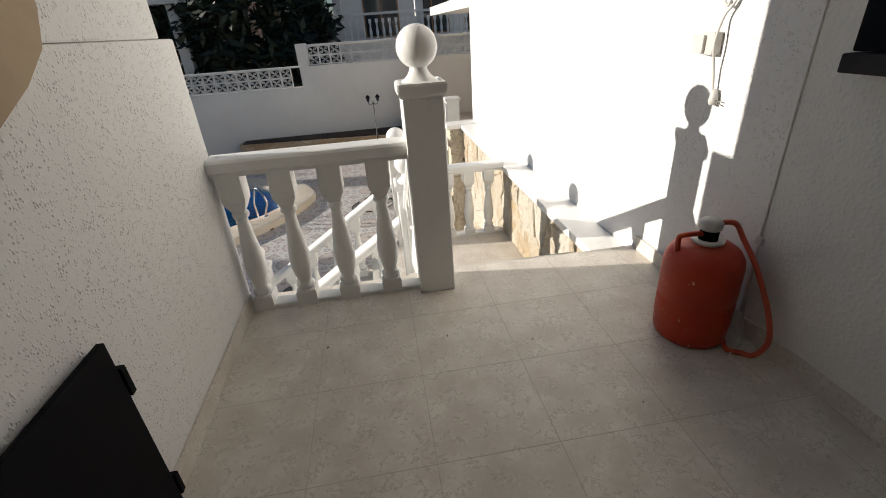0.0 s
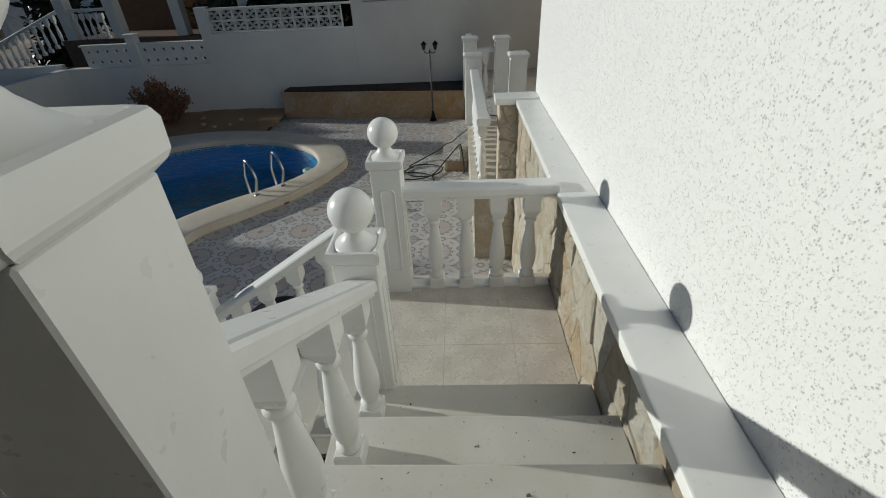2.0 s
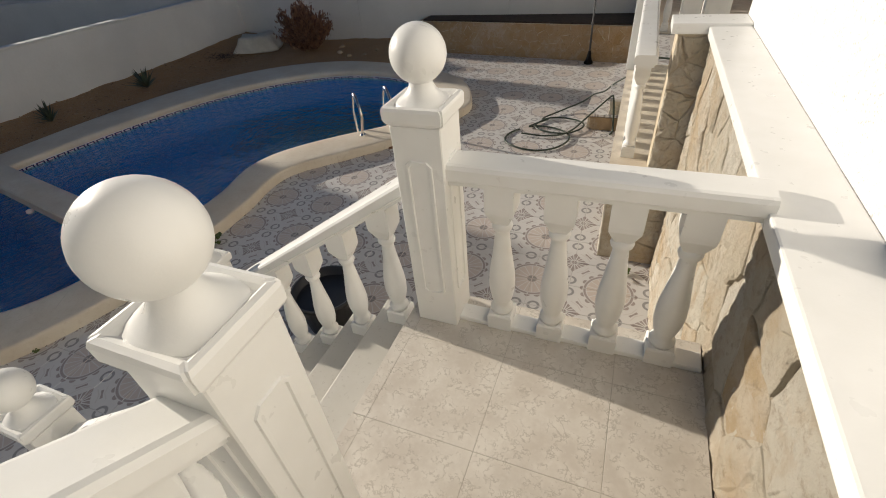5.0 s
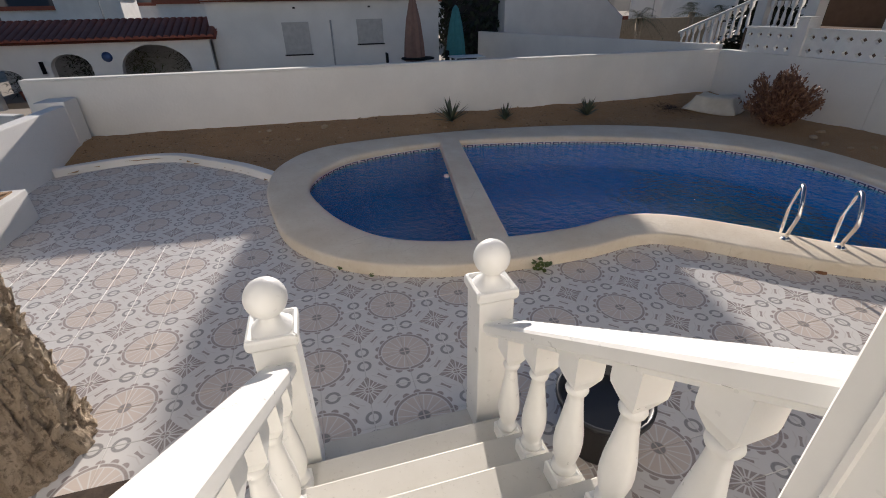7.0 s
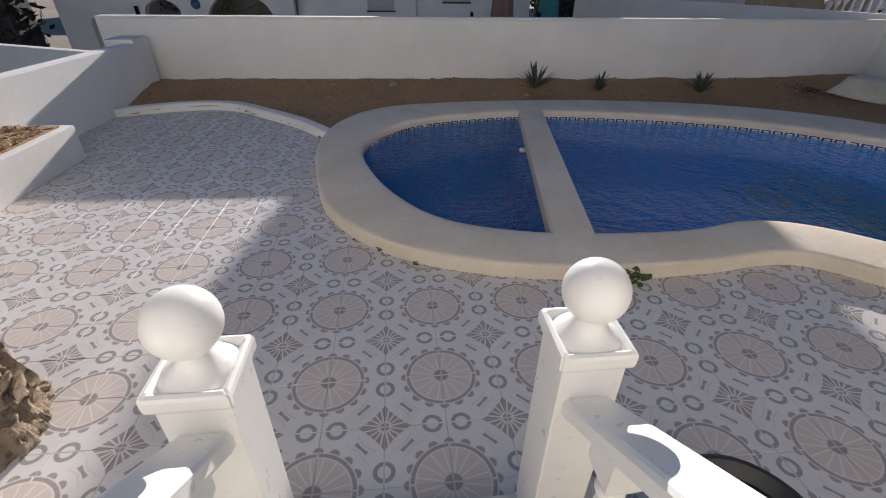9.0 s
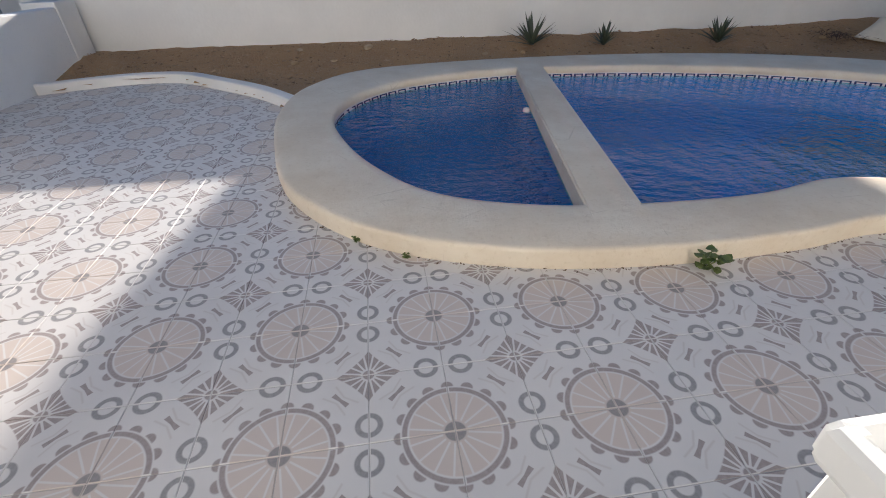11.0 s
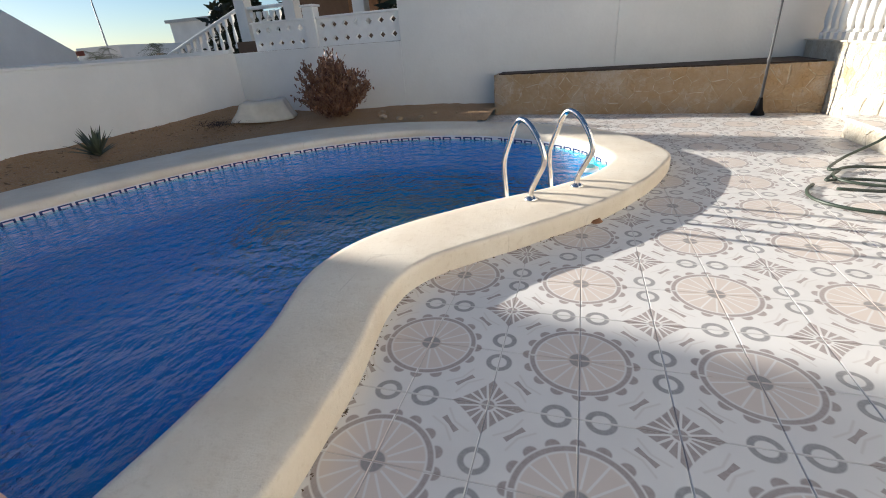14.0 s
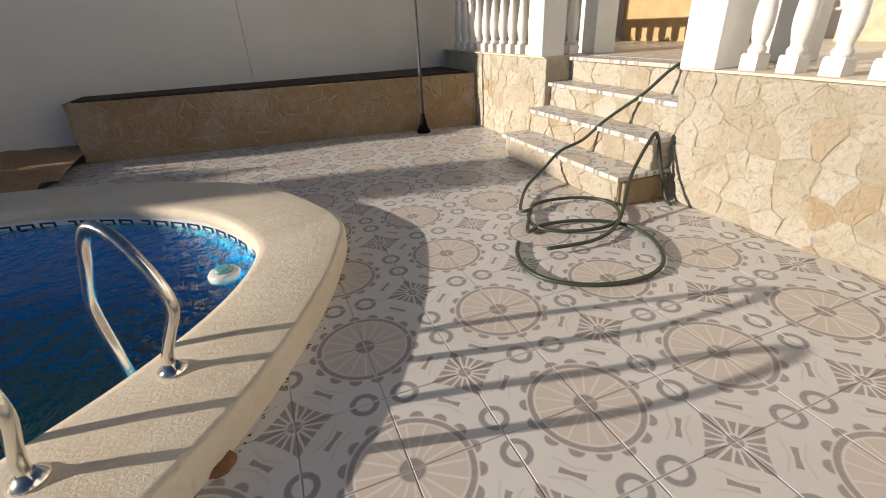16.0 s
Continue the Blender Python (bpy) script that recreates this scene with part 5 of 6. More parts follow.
for i in range(25):
    crumb_at(cbm, rng.uniform(2.4, 4.2), rng.uniform(-3.6, -1.9), TOP + 0.001, rng.uniform(0.002, 0.005))
tagged(solid("debris", cbm, plain("dry_debris", (0.10, 0.065, 0.035), 0.95, 0, 0.4, 30), "crumbs of dry soil and leaf along the pool rim", "debris"), kind="stuff")

gr = bmesh.new()
for i in range(5200):
    x, y = rng.uniform(-6.9, -4.9), rng.uniform(-4.9, 8.6)
    if not inside(x, y, BED) or inside(x, y, out):
        continue
    rise = 0.035 + 0.20 * max(0.0, min(1.0, (-5.3 - x) / 1.3)) + 0.10 * max(0.0, min(1.0, (y - 7.9) / 1.4))
    crumb_at(gr, x, y, rise + 0.035 * noise.noise((x * 1.3, y * 1.3, 0)) + 0.02 * noise.noise((x * 6, y * 6, 2)), rng.choice((0.008, 0.011, 0.015, 0.022)))
for i in range(420):
    crumb_at(gr, rng.uniform(-3.22, -1.78), rng.uniform(-5.02, -4.28), 0.44, rng.choice((0.012, 0.02, 0.03)))
k = Nodes("soil_grit", 0.95)
k.color(k.mix(k.island(), (0.16, 0.095, 0.05), (0.46, 0.33, 0.21)))
M["grit"] = k.m
tagged(solid("gravel", gr, "grit", "loose gravel and clods on the sandy soil", "gravel"), kind="stuff")

# rock and debris in the bed
rk = bmesh.new()
bmesh.ops.create_cube(rk, size=1)
bmesh.ops.subdivide_edges(rk, edges=rk.edges, cuts=7, use_grid_fill=True)
for v_ in rk.verts:
    c_ = v_.co
    top = 1 - 0.35 * max(0, c_.z + 0.5)
    c_.x *= 1.15 * top
    c_.y *= 0.85 * top
    c_.z = (c_.z + 0.5) * 0.34
    c_ += 0.05 * noise.noise_vector(c_ * 3)
smooth(rk)
rock = solid("rock", rk, "rock", "flat-topped pale boulder in the corner of the planting bed", "rock")
rock.location, rock.rotation_euler = (-5.35, 8.75, 0.12), (0, 0, 0.5)
br = bmesh.new()
rng = random.Random(3)
for i in range(160):
    a = rng.uniform(0, 6.3)
    blade(br, (rng.gauss(0, .22), rng.gauss(0, .10), rng.uniform(0, .08)), (math.cos(a), math.sin(a), rng.uniform(-.1, .5)), rng.uniform(.1, .25), 0.012, 0.2, 3)
heap = thing("brush_heap", "dark heap of cut dry brush on the soil", "brush", at=(-5.65, 7.75, 0.16))
part("twigs", br, plain("dead_brush", (0.06, 0.035, 0.025), 0.9), heap)
rng = random.Random(12)
for i in range(16):
    st_ = bmesh.new()
    bmesh.ops.create_icosphere(st_, subdivisions=1, radius=rng.uniform(0.03, 0.09))
    for v_ in st_.verts:
        v_.co.z *= 0.55
        v_.co += 0.02 * noise.noise_vector(v_.co * 9 + Vector((i, 0, 0)))
    x, y = rng.choice([(-5.9, rng.uniform(-3, 8)), (rng.uniform(-3.4, -1.3), rng.uniform(8.3, 9.3)), (-6.4, rng.uniform(-4, 8))])
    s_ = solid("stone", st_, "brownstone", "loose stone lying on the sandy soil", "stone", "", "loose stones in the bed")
    s_.location = (x, y, 0.13 + 0.1 * (x < -6.2))

dl = bmesh.new()
lathe(dl, [(0.0, 0.018), (0.03, 0.022), (0.045, 0.014), (0.052, 0.004), (0.054, 0.0)], 18)
for v_ in dl.verts:
    v_.co += 0.012 * noise.noise_vector(v_.co * 30)
    v_.co.z = max(v_.co.z, 0.001)
leaf_ = solid("dry_leaf", dl, plain("rusty_leaf", (0.20, 0.10, 0.05), 0.9, 0, 0.4, 25, 0.6, 60), "crumpled rust-brown leaf against the pool rim", "leaf")
leaf_.location = (0.745, 4.235, 0.002)
wh_ = thing("wire_hook", "bent black wire stub at the pool rim's foot", "wire", at=(0.925, 4.545, 0.0))
part("wire", tube(bmesh.new(), spline([(0.0, 0.0, 0.002), (-0.01, 0.01, 0.04), (-0.012, 0.012, 0.06), (0.01, 0.02, 0.064), (0.03, 0.02, 0.05)], 5), 0.003, 6), "black", wh_)

# ---- parapet blocks of the north wall ----


def breeze_mesh(w, h, t):
    """A pierced block: frame, two diagonals and a centre ring."""
    bm = bmesh.new()
    e = 0.022
    for x0, z0, x1, z1 in ((0, 0, w, e), (0, h - e, w, h), (0, e, e, h - e), (w - e, e, w, h - e)):
        bm_box(bm, x0, 0, z0, x1, t, z1)
    for sx in (1, -1):
        for sz in (1, -1):
            a = Vector((w / 2, 0, h / 2))
            b = Vector((w / 2 + sx * (w / 2 - e), 0, h / 2 + sz * (h / 2 - e)))
            d = (b - a).normalized()
            nn_ = Vector((-d.z, 0, d.x))
            mid = (a + b) / 2
            for k_ in (-1, 1):
                p = [a, mid + nn_ * 0.03 * k_, b, mid + nn_ * 0.012 * k_]
                lo = [bm.verts.new(q) for q in p]
                hi = [bm.verts.new(q + Vector((0, t, 0))) for q in p]
                for i in range(4):
                    bm.faces.new((lo[i], lo[(i + 1) % 4], hi[(i + 1) % 4], hi[i]))
                bm.faces.new(lo), bm.faces.new(hi)
    bmesh.ops.recalc_face_normals(bm, faces=bm.faces)
    return mesh_of(bm, "breeze_block", "paleblock")


BB = breeze_mesh(0.30, 0.245, 0.09)


def parapet(label, x0, x1, z, rows=2, y=NY + 0.06, pier=True):
    cnt = int((x1 - x0 - 0.3) / 0.30)
    th = thing("parapet", label, "parapet", at=(x0, y, z))
    for i in range(cnt):
        for j in range(rows):
            ob = part("breeze_block", BB, None, th)
            ob.location = (0.28 + 0.30 * i, 0, 0.02 + 0.247 * j)
    part("cap", box_bm(0.0, -0.03, 0.02 + 0.247 * rows, x1 - x0, 0.15, 0.06 + 0.247 * rows, 0.006), "paleblock", th)
    if pier:
        part("pier", box_bm(-0.02, -0.05, 0.0, 0.27, 0.17, 0.09 + 0.247 * rows, 0.008), "garden", th)
    return th


parapet("white pierced block parapet on the middle garden wall", -2.74, 1.10, 2.02)
parapet("white pierced block parapet on the high garden wall", 1.11, 9.9, 2.55)


def lozenge_mesh():
    bm = bmesh.new()
    w, h, t = 0.25, 0.25, 0.08
    # slab with a diamond hole: four corner pieces round the hole
    hole = [(w / 2, 0.06), (w - 0.06, h / 2), (w / 2, h - 0.06), (0.06, h / 2)]
    rim = [(0, 0), (w, 0), (w, h), (0, h)]
    edge_mid = [(w / 2, 0), (w, h / 2), (w / 2, h), (0, h / 2)]
    for i in range(4):
        poly = [rim[i], edge_mid[i], hole[i], hole[i - 1], edge_mid[i - 1]]
        lo = [bm.verts.new((a, 0, b)) for a, b in poly]
        hi = [bm.verts.new((a, t, b)) for a, b in poly]
        for j in range(5):
            bm.faces.new((lo[j], lo[(j + 1) % 5], hi[(j + 1) % 5], hi[j]))
        bm.faces.new(lo), bm.faces.new(hi)
    bmesh.ops.recalc_face_normals(bm, faces=bm.faces)
    return mesh_of(bm, "pierced_block", "paleblock")


LZ = lozenge_mesh()
pl = thing("parapet", "white parapet of blocks with diamond holes on the low wall", "parapet", at=(-6.0, NY + 0.06, 1.33))
for i in range(13):
    for j in range(2):
        if i == 5:
            continue
        ob = part("pierced_block", LZ, None, pl)
        ob.location = (0.25 * i, 0, 0.005 + 0.25 * j)
part("cap", box_bm(-0.03, -0.03, 0.506, 3.24, 0.13, 0.545, 0.006), "paleblock", pl)
part("pier", box_bm(1.26, -0.06, 0.003, 1.50, 0.16, 0.72, 0.008), "garden", pl)
part("pier_cap", box_bm(1.23, -0.09, 0.722, 1.53, 0.19, 0.76, 0.006), "garden", pl)

# ---- north neighbour ----


def house_block(name, label, x0, y0, x1, y1, z0, z1, material="wall"):
    th = thing(name, label, "house", at=(x0, y0, z0))
    part("wall", box_bm(0, 0, 0, x1 - x0, y1 - y0, z1 - z0, 0.01), material, th)
    return th


def add_window(th, x, y, z, w, h, face, shutter="glass", frame_mat="wood"):
    """A window proud of the wall; face: 'x' looks towards +x, 'y' towards -y."""
    if face == "x":
        wn_ = part("window", box_bm(x, y, z, x + 0.03, y + w, z + h, 0.004), shutter, th)
        part("sill", box_bm(x, y - 0.04, z - 0.05, x + 0.09, y + w + 0.04, z - 0.003, 0.004), "dark", wn_)
        for a0, b0, a1, b1 in ((0, 0, 0.05, h), (w - 0.05, 0, w, h), (0.05, 0, w - 0.05, 0.05), (0.05, h - 0.05, w - 0.05, h)):
            part("frame", box_bm(x + 0.031, y + a0, z + b0, x + 0.05, y + a1, z + b1), frame_mat, wn_)
    else:
        wn_ = part("window", box_bm(x, y - 0.03, z, x + w, y, z + h, 0.004), shutter, th)
        for a0, b0, a1, b1 in ((0, 0, 0.06, h), (w - 0.06, 0, w, h), (0.06, 0, w - 0.06, 0.06), (0.06, h - 0.06, w - 0.06, h), (w / 2 - 0.03, 0.06, w / 2 + 0.03, h - 0.06)):
            part("frame", box_bm(x + a0, y - 0.05, z + b0, x + a1, y - 0.031, z + b1), frame_mat, wn_)


nh = house_block("house", "white neighbouring house with a raised terrace and dark glazed doors", 2.2, 17.6, 12.5, 24.0, -0.5, 7.0)
for i in range(4):
    add_window(nh, 0.9 + 2.2 * i, 0.0, 3.55, 1.5, 2.3, "y")
part("terrace", box_bm(-0.5, -1.9, 0, 10.3, -0.003, 3.5), "wall", nh)
nbt = balustrade("white cast balustrade on the neighbouring terrace", (1.8, 15.8), (12.4, 15.8), 3.88, 3.88, [(2.0 + 0.26 * i, 15.8, 3.0) for i in range(40)], 0.88, plinth=False)
for i, x in enumerate((2.1, 5.3, 8.4)):
    pcol = thing("column", "square white terrace column of the neighbouring house", "column", "neighbouring terrace columns", at=(x, 15.95, 3.0))
    part("shaft", box_bm(-0.16, -0.16, 0, 0.16, 0.16, 3.2, 0.01), "wall", pcol)

nh2 = house_block("house", "brown neighbouring house with a brown door behind columns", -8.6, 15.6, -1.2, 22.0, -0.5, 4.8, "facade_shade")
add_window(nh2, 2.0, 0.0, 2.3, 1.0, 2.1, "y", "wood")
add_window(nh2, 4.6, 0.0, 2.5, 1.4, 1.8, "y")
# dark brown on the terrace stands for shade behind the pierced parapet
part("terrace", box_bm(-0.6, -2.4, 0, 7.3, -0.003, 2.15), "facade_shade", nh2)
# roof inferred from the dark house front and added to darken it
part("porch_roof", box_bm(-0.9, -2.6, 5.0, 7.6, -0.003, 5.3), "wall", nh2)
for x in (-8.9, -7.3, -5.2, -3.0):
    pcol = thing("column", "square white porch column of the neighbouring house", "column", "neighbouring porch columns", at=(x, 13.45, 1.65))
    part("shaft", box_bm(-0.17, -0.17, 0, 0.17, 0.17, 2.84, 0.01), "wall", pcol)
balustrade("white cast balustrade of the neighbouring porch", (-8.7, 13.4), (-7.5, 13.4), 2.45, 2.45, [(-8.6 + 0.22 * i, 13.4, 1.65) for i in range(5)], 0.8, plinth=False)
balustrade("white sloping balustrade on the neighbouring garden stairs", (-12.2, 13.4), (-9.1, 13.4), 1.35, 2.45, [(-12.05 + 0.27 * i, 13.4, 0.55 + 0.095 * i) for i in range(11)], 0.8, plinth=False)


def conifer(x, y, z, h, r, label, seed, count=4800):
    rng = random.Random(seed)
    th = thing("conifer", label, "tree", at=(x, y, z))
    part("trunk", lathe(bmesh.new(), [(0.18, 0), (0.14, h * 0.4), (0.05, h * 0.92)], 10), "bark", th)
    limbs = bmesh.new()
    cr = bmesh.new()
    for i in range(60):
        t = rng.uniform(0.08, 0.95)
        a = rng.uniform(0, 6.3)
        L = r * (1 - t * 0.75) * rng.uniform(0.6, 1.1)
        tube(limbs, [(0, 0, h * t), (L * 0.5 * math.cos(a), L * 0.5 * math.sin(a), h * t + 0.1), (L * math.cos(a), L * math.sin(a), h * t - 0.1)], 0.02, 4)
        for q in range(count // 60):
            u_ = rng.uniform(0.2, 1.05)
            p = Vector((L * u_ * math.cos(a), L * u_ * math.sin(a), h * t)) + Vector((rng.gauss(0, .22), rng.gauss(0, .22), rng.gauss(0, .2)))
            n1 = Vector((rng.gauss(0, 1), rng.gauss(0, 1), rng.gauss(0, .6))).normalized()
            n2 = n1.orthogonal().normalized()
            s = rng.uniform(0.14, 0.30)
            cr.faces.new([cr.verts.new(p + n1 * s), cr.verts.new(p + n2 * s * 0.35), cr.verts.new(p - n1 * s), cr.verts.new(p - n2 * s * 0.35)])
    part("limbs", limbs, "bark", th)
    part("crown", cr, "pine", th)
    return th


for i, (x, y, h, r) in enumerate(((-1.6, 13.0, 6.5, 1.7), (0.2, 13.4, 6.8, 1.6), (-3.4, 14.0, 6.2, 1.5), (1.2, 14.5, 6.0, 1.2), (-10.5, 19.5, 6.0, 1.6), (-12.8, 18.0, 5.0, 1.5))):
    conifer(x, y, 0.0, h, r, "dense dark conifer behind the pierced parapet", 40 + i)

# ---- west neighbours ----
wh = thing("house", "low white neighbouring house with grey shutters and a red tiled roof", "house", at=(-17.0, 0, -0.6))
part("wall", box_bm(-8.0, -3.75, 0, 0, 5.2, 3.25, 0.01), "wall", wh)
part("fascia", box_bm(-8.1, -3.85, 3.252, 0.12, 5.32, 3.40, 0.01), "wall", wh)
for y0, w_, z0, h_ in ((-1.15, 1.02, 1.41, 1.15), (1.75, 1.05, 1.71, 0.90)):
    add_window(wh, 0.0, y0, z0, w_, h_, "x", "shutter", "shutter")
part("downpipe", tube(bmesh.new(), [(0.05, 0.72, 0.3), (0.05, 0.72, 2.6)], 0.035, 8), "shutter", wh)
for y0 in (-0.6, 2.3):
    part("vent", lathe(bmesh.new(), [(0.05, 0.0), (0.05, 0.06)], 10, (0.06, y0, 3.02)), "dark", wh)


def tiled_roof(name, parent, a, b, rise, run, axis="y", pitch=0.24, label="red barrel tile roof"):
    """Barrel tile ribs from the eave line a-b up the slope."""
    bm = bmesh.new()
    a, b = Vector(a), Vector(b)
    L = (b - a).length
    d = (b - a).normalized()
    up = Vector(run) + Vector((0, 0, rise))
    for i in range(int(L / pitch)):
        p = a + d * (i + 0.5) * pitch
        segs = 6
        rings = []
        for e in (0, 1):
            o = p + up * e
            rings.append([bm.verts.new(o + d * (pitch * 0.5 * math.cos(math.pi * s / segs)) + Vector((0, 0, 0.10 * math.sin(math.pi * s / segs)))) for s in range(segs + 1)])
        for s in range(segs):
            f = bm.faces.new((rings[0][s], rings[1][s], rings[1][s + 1], rings[0][s + 1]))
            f.smooth = True
        bm.faces.new(rings[0][::-1])
        part("roof_tile", bm, "roof", parent)
        bm = bmesh.new()
    q = [bm.verts.new(v_) for v_ in (a, b, b + up, a + up)]
    bm.faces.new(q)
    lo = [bm.verts.new(v_ - Vector((0, 0, 0.08))) for v_ in (a, b, b + up, a + up)]
    bm.faces.new(lo[::-1])
    return part(name, bm, "roof", parent, label)


tiled_roof("roof", wh, (0.3, -3.9, 3.36), (0.3, 5.4, 3.36), 1.30, (-4.2, 0, 0))
tiled_roof("roof_rear", wh, (-8.3, 5.4, 3.36), (-8.3, -3.9, 3.36), 1.30, (4.2, 0, 0))
# out-of-view block, added only to cast the shade over pool and patio
part("shadow_block", box_bm(-8.0, 2.75, 3.4, -4.6, 6.95, 7.2, 0.01), "wall", wh)
part("gable", prism([(-8.0, 5.0), (0.0, 5.0), (0.0, 5.19), (-8.0, 5.19)], 3.4, 3.6), "wall", wh)
# arcade wing, set towards us
wg = thing("arcade_wing", "white garden arcade with dark arches under red barrel tiles", "house", at=(-16.5, -12.0, -0.6))
wgb = bmesh.new()
arches = [(1.5, 0.50, 0.95), (3.55, 0.62, 1.30), (6.25, 1.15, 1.12)]
W, Hh = 8.2, 2.15
cols = [0.0]
for c_, r_, h_ in arches:
    cols += [c_ - r_, c_ + r_]
cols.append(W)
for i in range(0, len(cols), 2):
    bm_box(wgb, -0.3, cols[i], 0, 0, cols[i + 1], Hh)
for c_, r_, h_ in arches:
    seg = 14
    for s in range(seg):
        a0, a1 = math.pi * s / seg, math.pi * (s + 1) / seg
        y0, y1 = c_ - r_ * math.cos(a0), c_ - r_ * math.cos(a1)
        z0, z1 = h_ + 0.74 * r_ * math.sin(a0), h_ + 0.74 * r_ * math.sin(a1)
        vs = [wgb.verts.new(p) for p in ((0, y0, z0), (0, y1, z1), (0, y1, Hh), (0, y0, Hh), (-0.3, y0, z0), (-0.3, y1, z1), (-0.3, y1, Hh), (-0.3, y0, Hh))]
        for q in ((0, 1, 2, 3), (7, 6, 5, 4), (0, 4, 5, 1), (3, 2, 6, 7)):
            wgb.faces.new([vs[i] for i in q])
bmesh.ops.remove_doubles(wgb, verts=wgb.verts, dist=0.002)
part("wall", wgb, "wall", wg)
part("rear_wall", box_bm(-3.2, 0, 0, -3.0, W, 2.2), "shutter", wg)
part("floor", box_bm(-3.0, 0.0, 0.0, -0.303, W, 0.2), "earth", wg)
rng = random.Random(61)
for yy, cnt in ((1.5, 260), (3.6, 420), (5.6, 420), (7.05, 240)):
    fo = bmesh.new()
    for q in range(cnt):
        a = rng.uniform(0, 6.3)
        blade(fo, (rng.gauss(0, .2), rng.gauss(0, .25), rng.uniform(0.1, 1.5)), (math.cos(a), math.sin(a), rng.uniform(-.3, .8)), rng.uniform(.2, .45), 0.03, 0.3, 3)
    pl_ = thing("potted_plant", "dark leafy plant in the shade of the garden arcade", "plant", "plants in the arcade", at=(-17.3, -12.0 + yy, -0.4))
    part("leaves", fo, "pine" if yy != 5.6 else "palmleaf", pl_)
    part("pot", lathe(bmesh.new(), [(0.14, 0.0), (0.20, 0.3), (0.22, 0.32), (0.18, 0.3)], 14), "roof", pl_)
tiled_roof("roof", wg, (0.25, -0.2, Hh + 0.02), (0.25, W + 0.3, Hh + 0.02), 0.55, (-1.7, 0, 0))
tiled_roof("roof_rear", wg, (-3.4, W + 0.3, Hh + 0.02), (-3.4, -0.2, Hh + 0.02), 0.55, (1.95, 0, 0))
plaque = part("fish_plaque", lathe(bmesh.new(), [(0.02, 0), (0.17, 0.01), (0.02, 0.03)], 16, (0, 0, 0)), "bluefish", wg, "blue ceramic fish plaque")
plaque.rotation_euler = (0, math.pi / 2, 0)
plaque.location = (0.0, 4.75, 1.62)
part("lantern", box_bm(0.0, 2.65, 1.15, 0.09, 2.76, 1.55, 0.01), "black", wg)


def parasol(x, y, z, h, material, label):
    th = thing("parasol", label, "parasol", at=(x, y, z))
    part("pole", lathe(bmesh.new(), [(0.03, 0), (0.025, h)], 8), "shutter", th)
    cn = bmesh.new()
    nn_ = 16
    prof = [(0.34, h * 0.22), (0.30, h * 0.45), (0.22, h * 0.72), (0.10, h * 0.95), (0.02, h * 1.0)]
    rings = [[cn.verts.new((r * (1 + 0.22 * (i % 2)) * math.cos(2 * math.pi * i / nn_), r * (1 + 0.22 * (i % 2)) * math.sin(2 * math.pi * i / nn_), zz)) for i in range(nn_)] for r, zz in prof]
    for a, b in zip(rings, rings[1:]):
        for i in range(nn_):
            cn.faces.new((a[i], a[(i + 1) % nn_], b[(i + 1) % nn_], b[i]))
    part("canopy", cn, material, th)


parasol(-14.5, 3.55, 0.0, 2.75, "cloth_brown", "closed brown garden parasol beside a table")
parasol(-16.0, 5.65, 0.0, 2.45, "cloth_teal", "closed teal garden parasol")
parasol(-23.0, 16.8, 0.0, 2.7, "cloth_grey", "closed grey parasol by a far terrace")
tab = thing("garden_table", "dark round garden table under the closed parasol", "table", at=(-14.2, 3.6, -0.6))
part("top", lathe(bmesh.new(), [(0.62, 1.30), (0.62, 1.34)], 20), "black", tab)
part("leg", lathe(bmesh.new(), [(0.3, 0), (0.05, 0.1), (0.05, 1.3)], 10), "black", tab)
for dy in (-0.95, 0.95):
    ch = thing("garden_chair", "dark garden chair at the neighbour's table", "chair", at=(-14.2, 3.6 + dy, -0.6))
    part("seat", box_bm(-0.22, -0.22, 0.98, 0.22, 0.22, 1.03, 0.01), "black", ch)
    part("backrest", box_bm(-0.22, 0.18 if dy > 0 else -0.22, 1.04, 0.22, 0.22 if dy > 0 else -0.18, 1.55, 0.01), "black", ch)
    for sx in (-0.2, 0.17):
        for sy in (-0.2, 0.17):
            part("leg", box_bm(sx, sy, 0, sx + 0.03, sy + 0.03, 0.98), "black", ch)
wt = thing("garden_table", "white slatted garden table", "table", at=(-13.2, 5.2, -0.6))
part("top", box_bm(-0.4, -0.6, 1.38, 0.4, 0.6, 1.42, 0.01), "paleblock", wt)
for sx in (-0.35, 0.3):
    for sy in (-0.55, 0.5):
        part("leg", box_bm(sx, sy, 0, sx + 0.05, sy + 0.05, 1.379), "paleblock", wt)

# dark hedge between the western houses
hd = thing("hedge", "tall dark brown-green hedge between the neighbouring houses", "hedge", at=(-18.5, 7.2, -0.6))
hb = bmesh.new()
rng = random.Random(77)
for i in range(2600):
    p = Vector((rng.uniform(-0.8, 0.8), rng.uniform(-1.4, 1.4), rng.uniform(0, 4.9)))
    n1 = Vector((rng.gauss(0, 1), rng.gauss(0, 1), rng.gauss(0, 1))).normalized()
    n2 = n1.orthogonal().normalized()
    s = rng.uniform(0.10, 0.22)
    hb.faces.new([hb.verts.new(p + n1 * s), hb.verts.new(p + n2 * s * 0.5), hb.verts.new(p - n1 * s), hb.verts.new(p - n2 * s * 0.5)])
part("foliage", hb, "pine", hd)
part("core", box_bm(-0.5, -1.2, 0, 0.5, 1.2, 4.6, 0.1), "dark", hd)

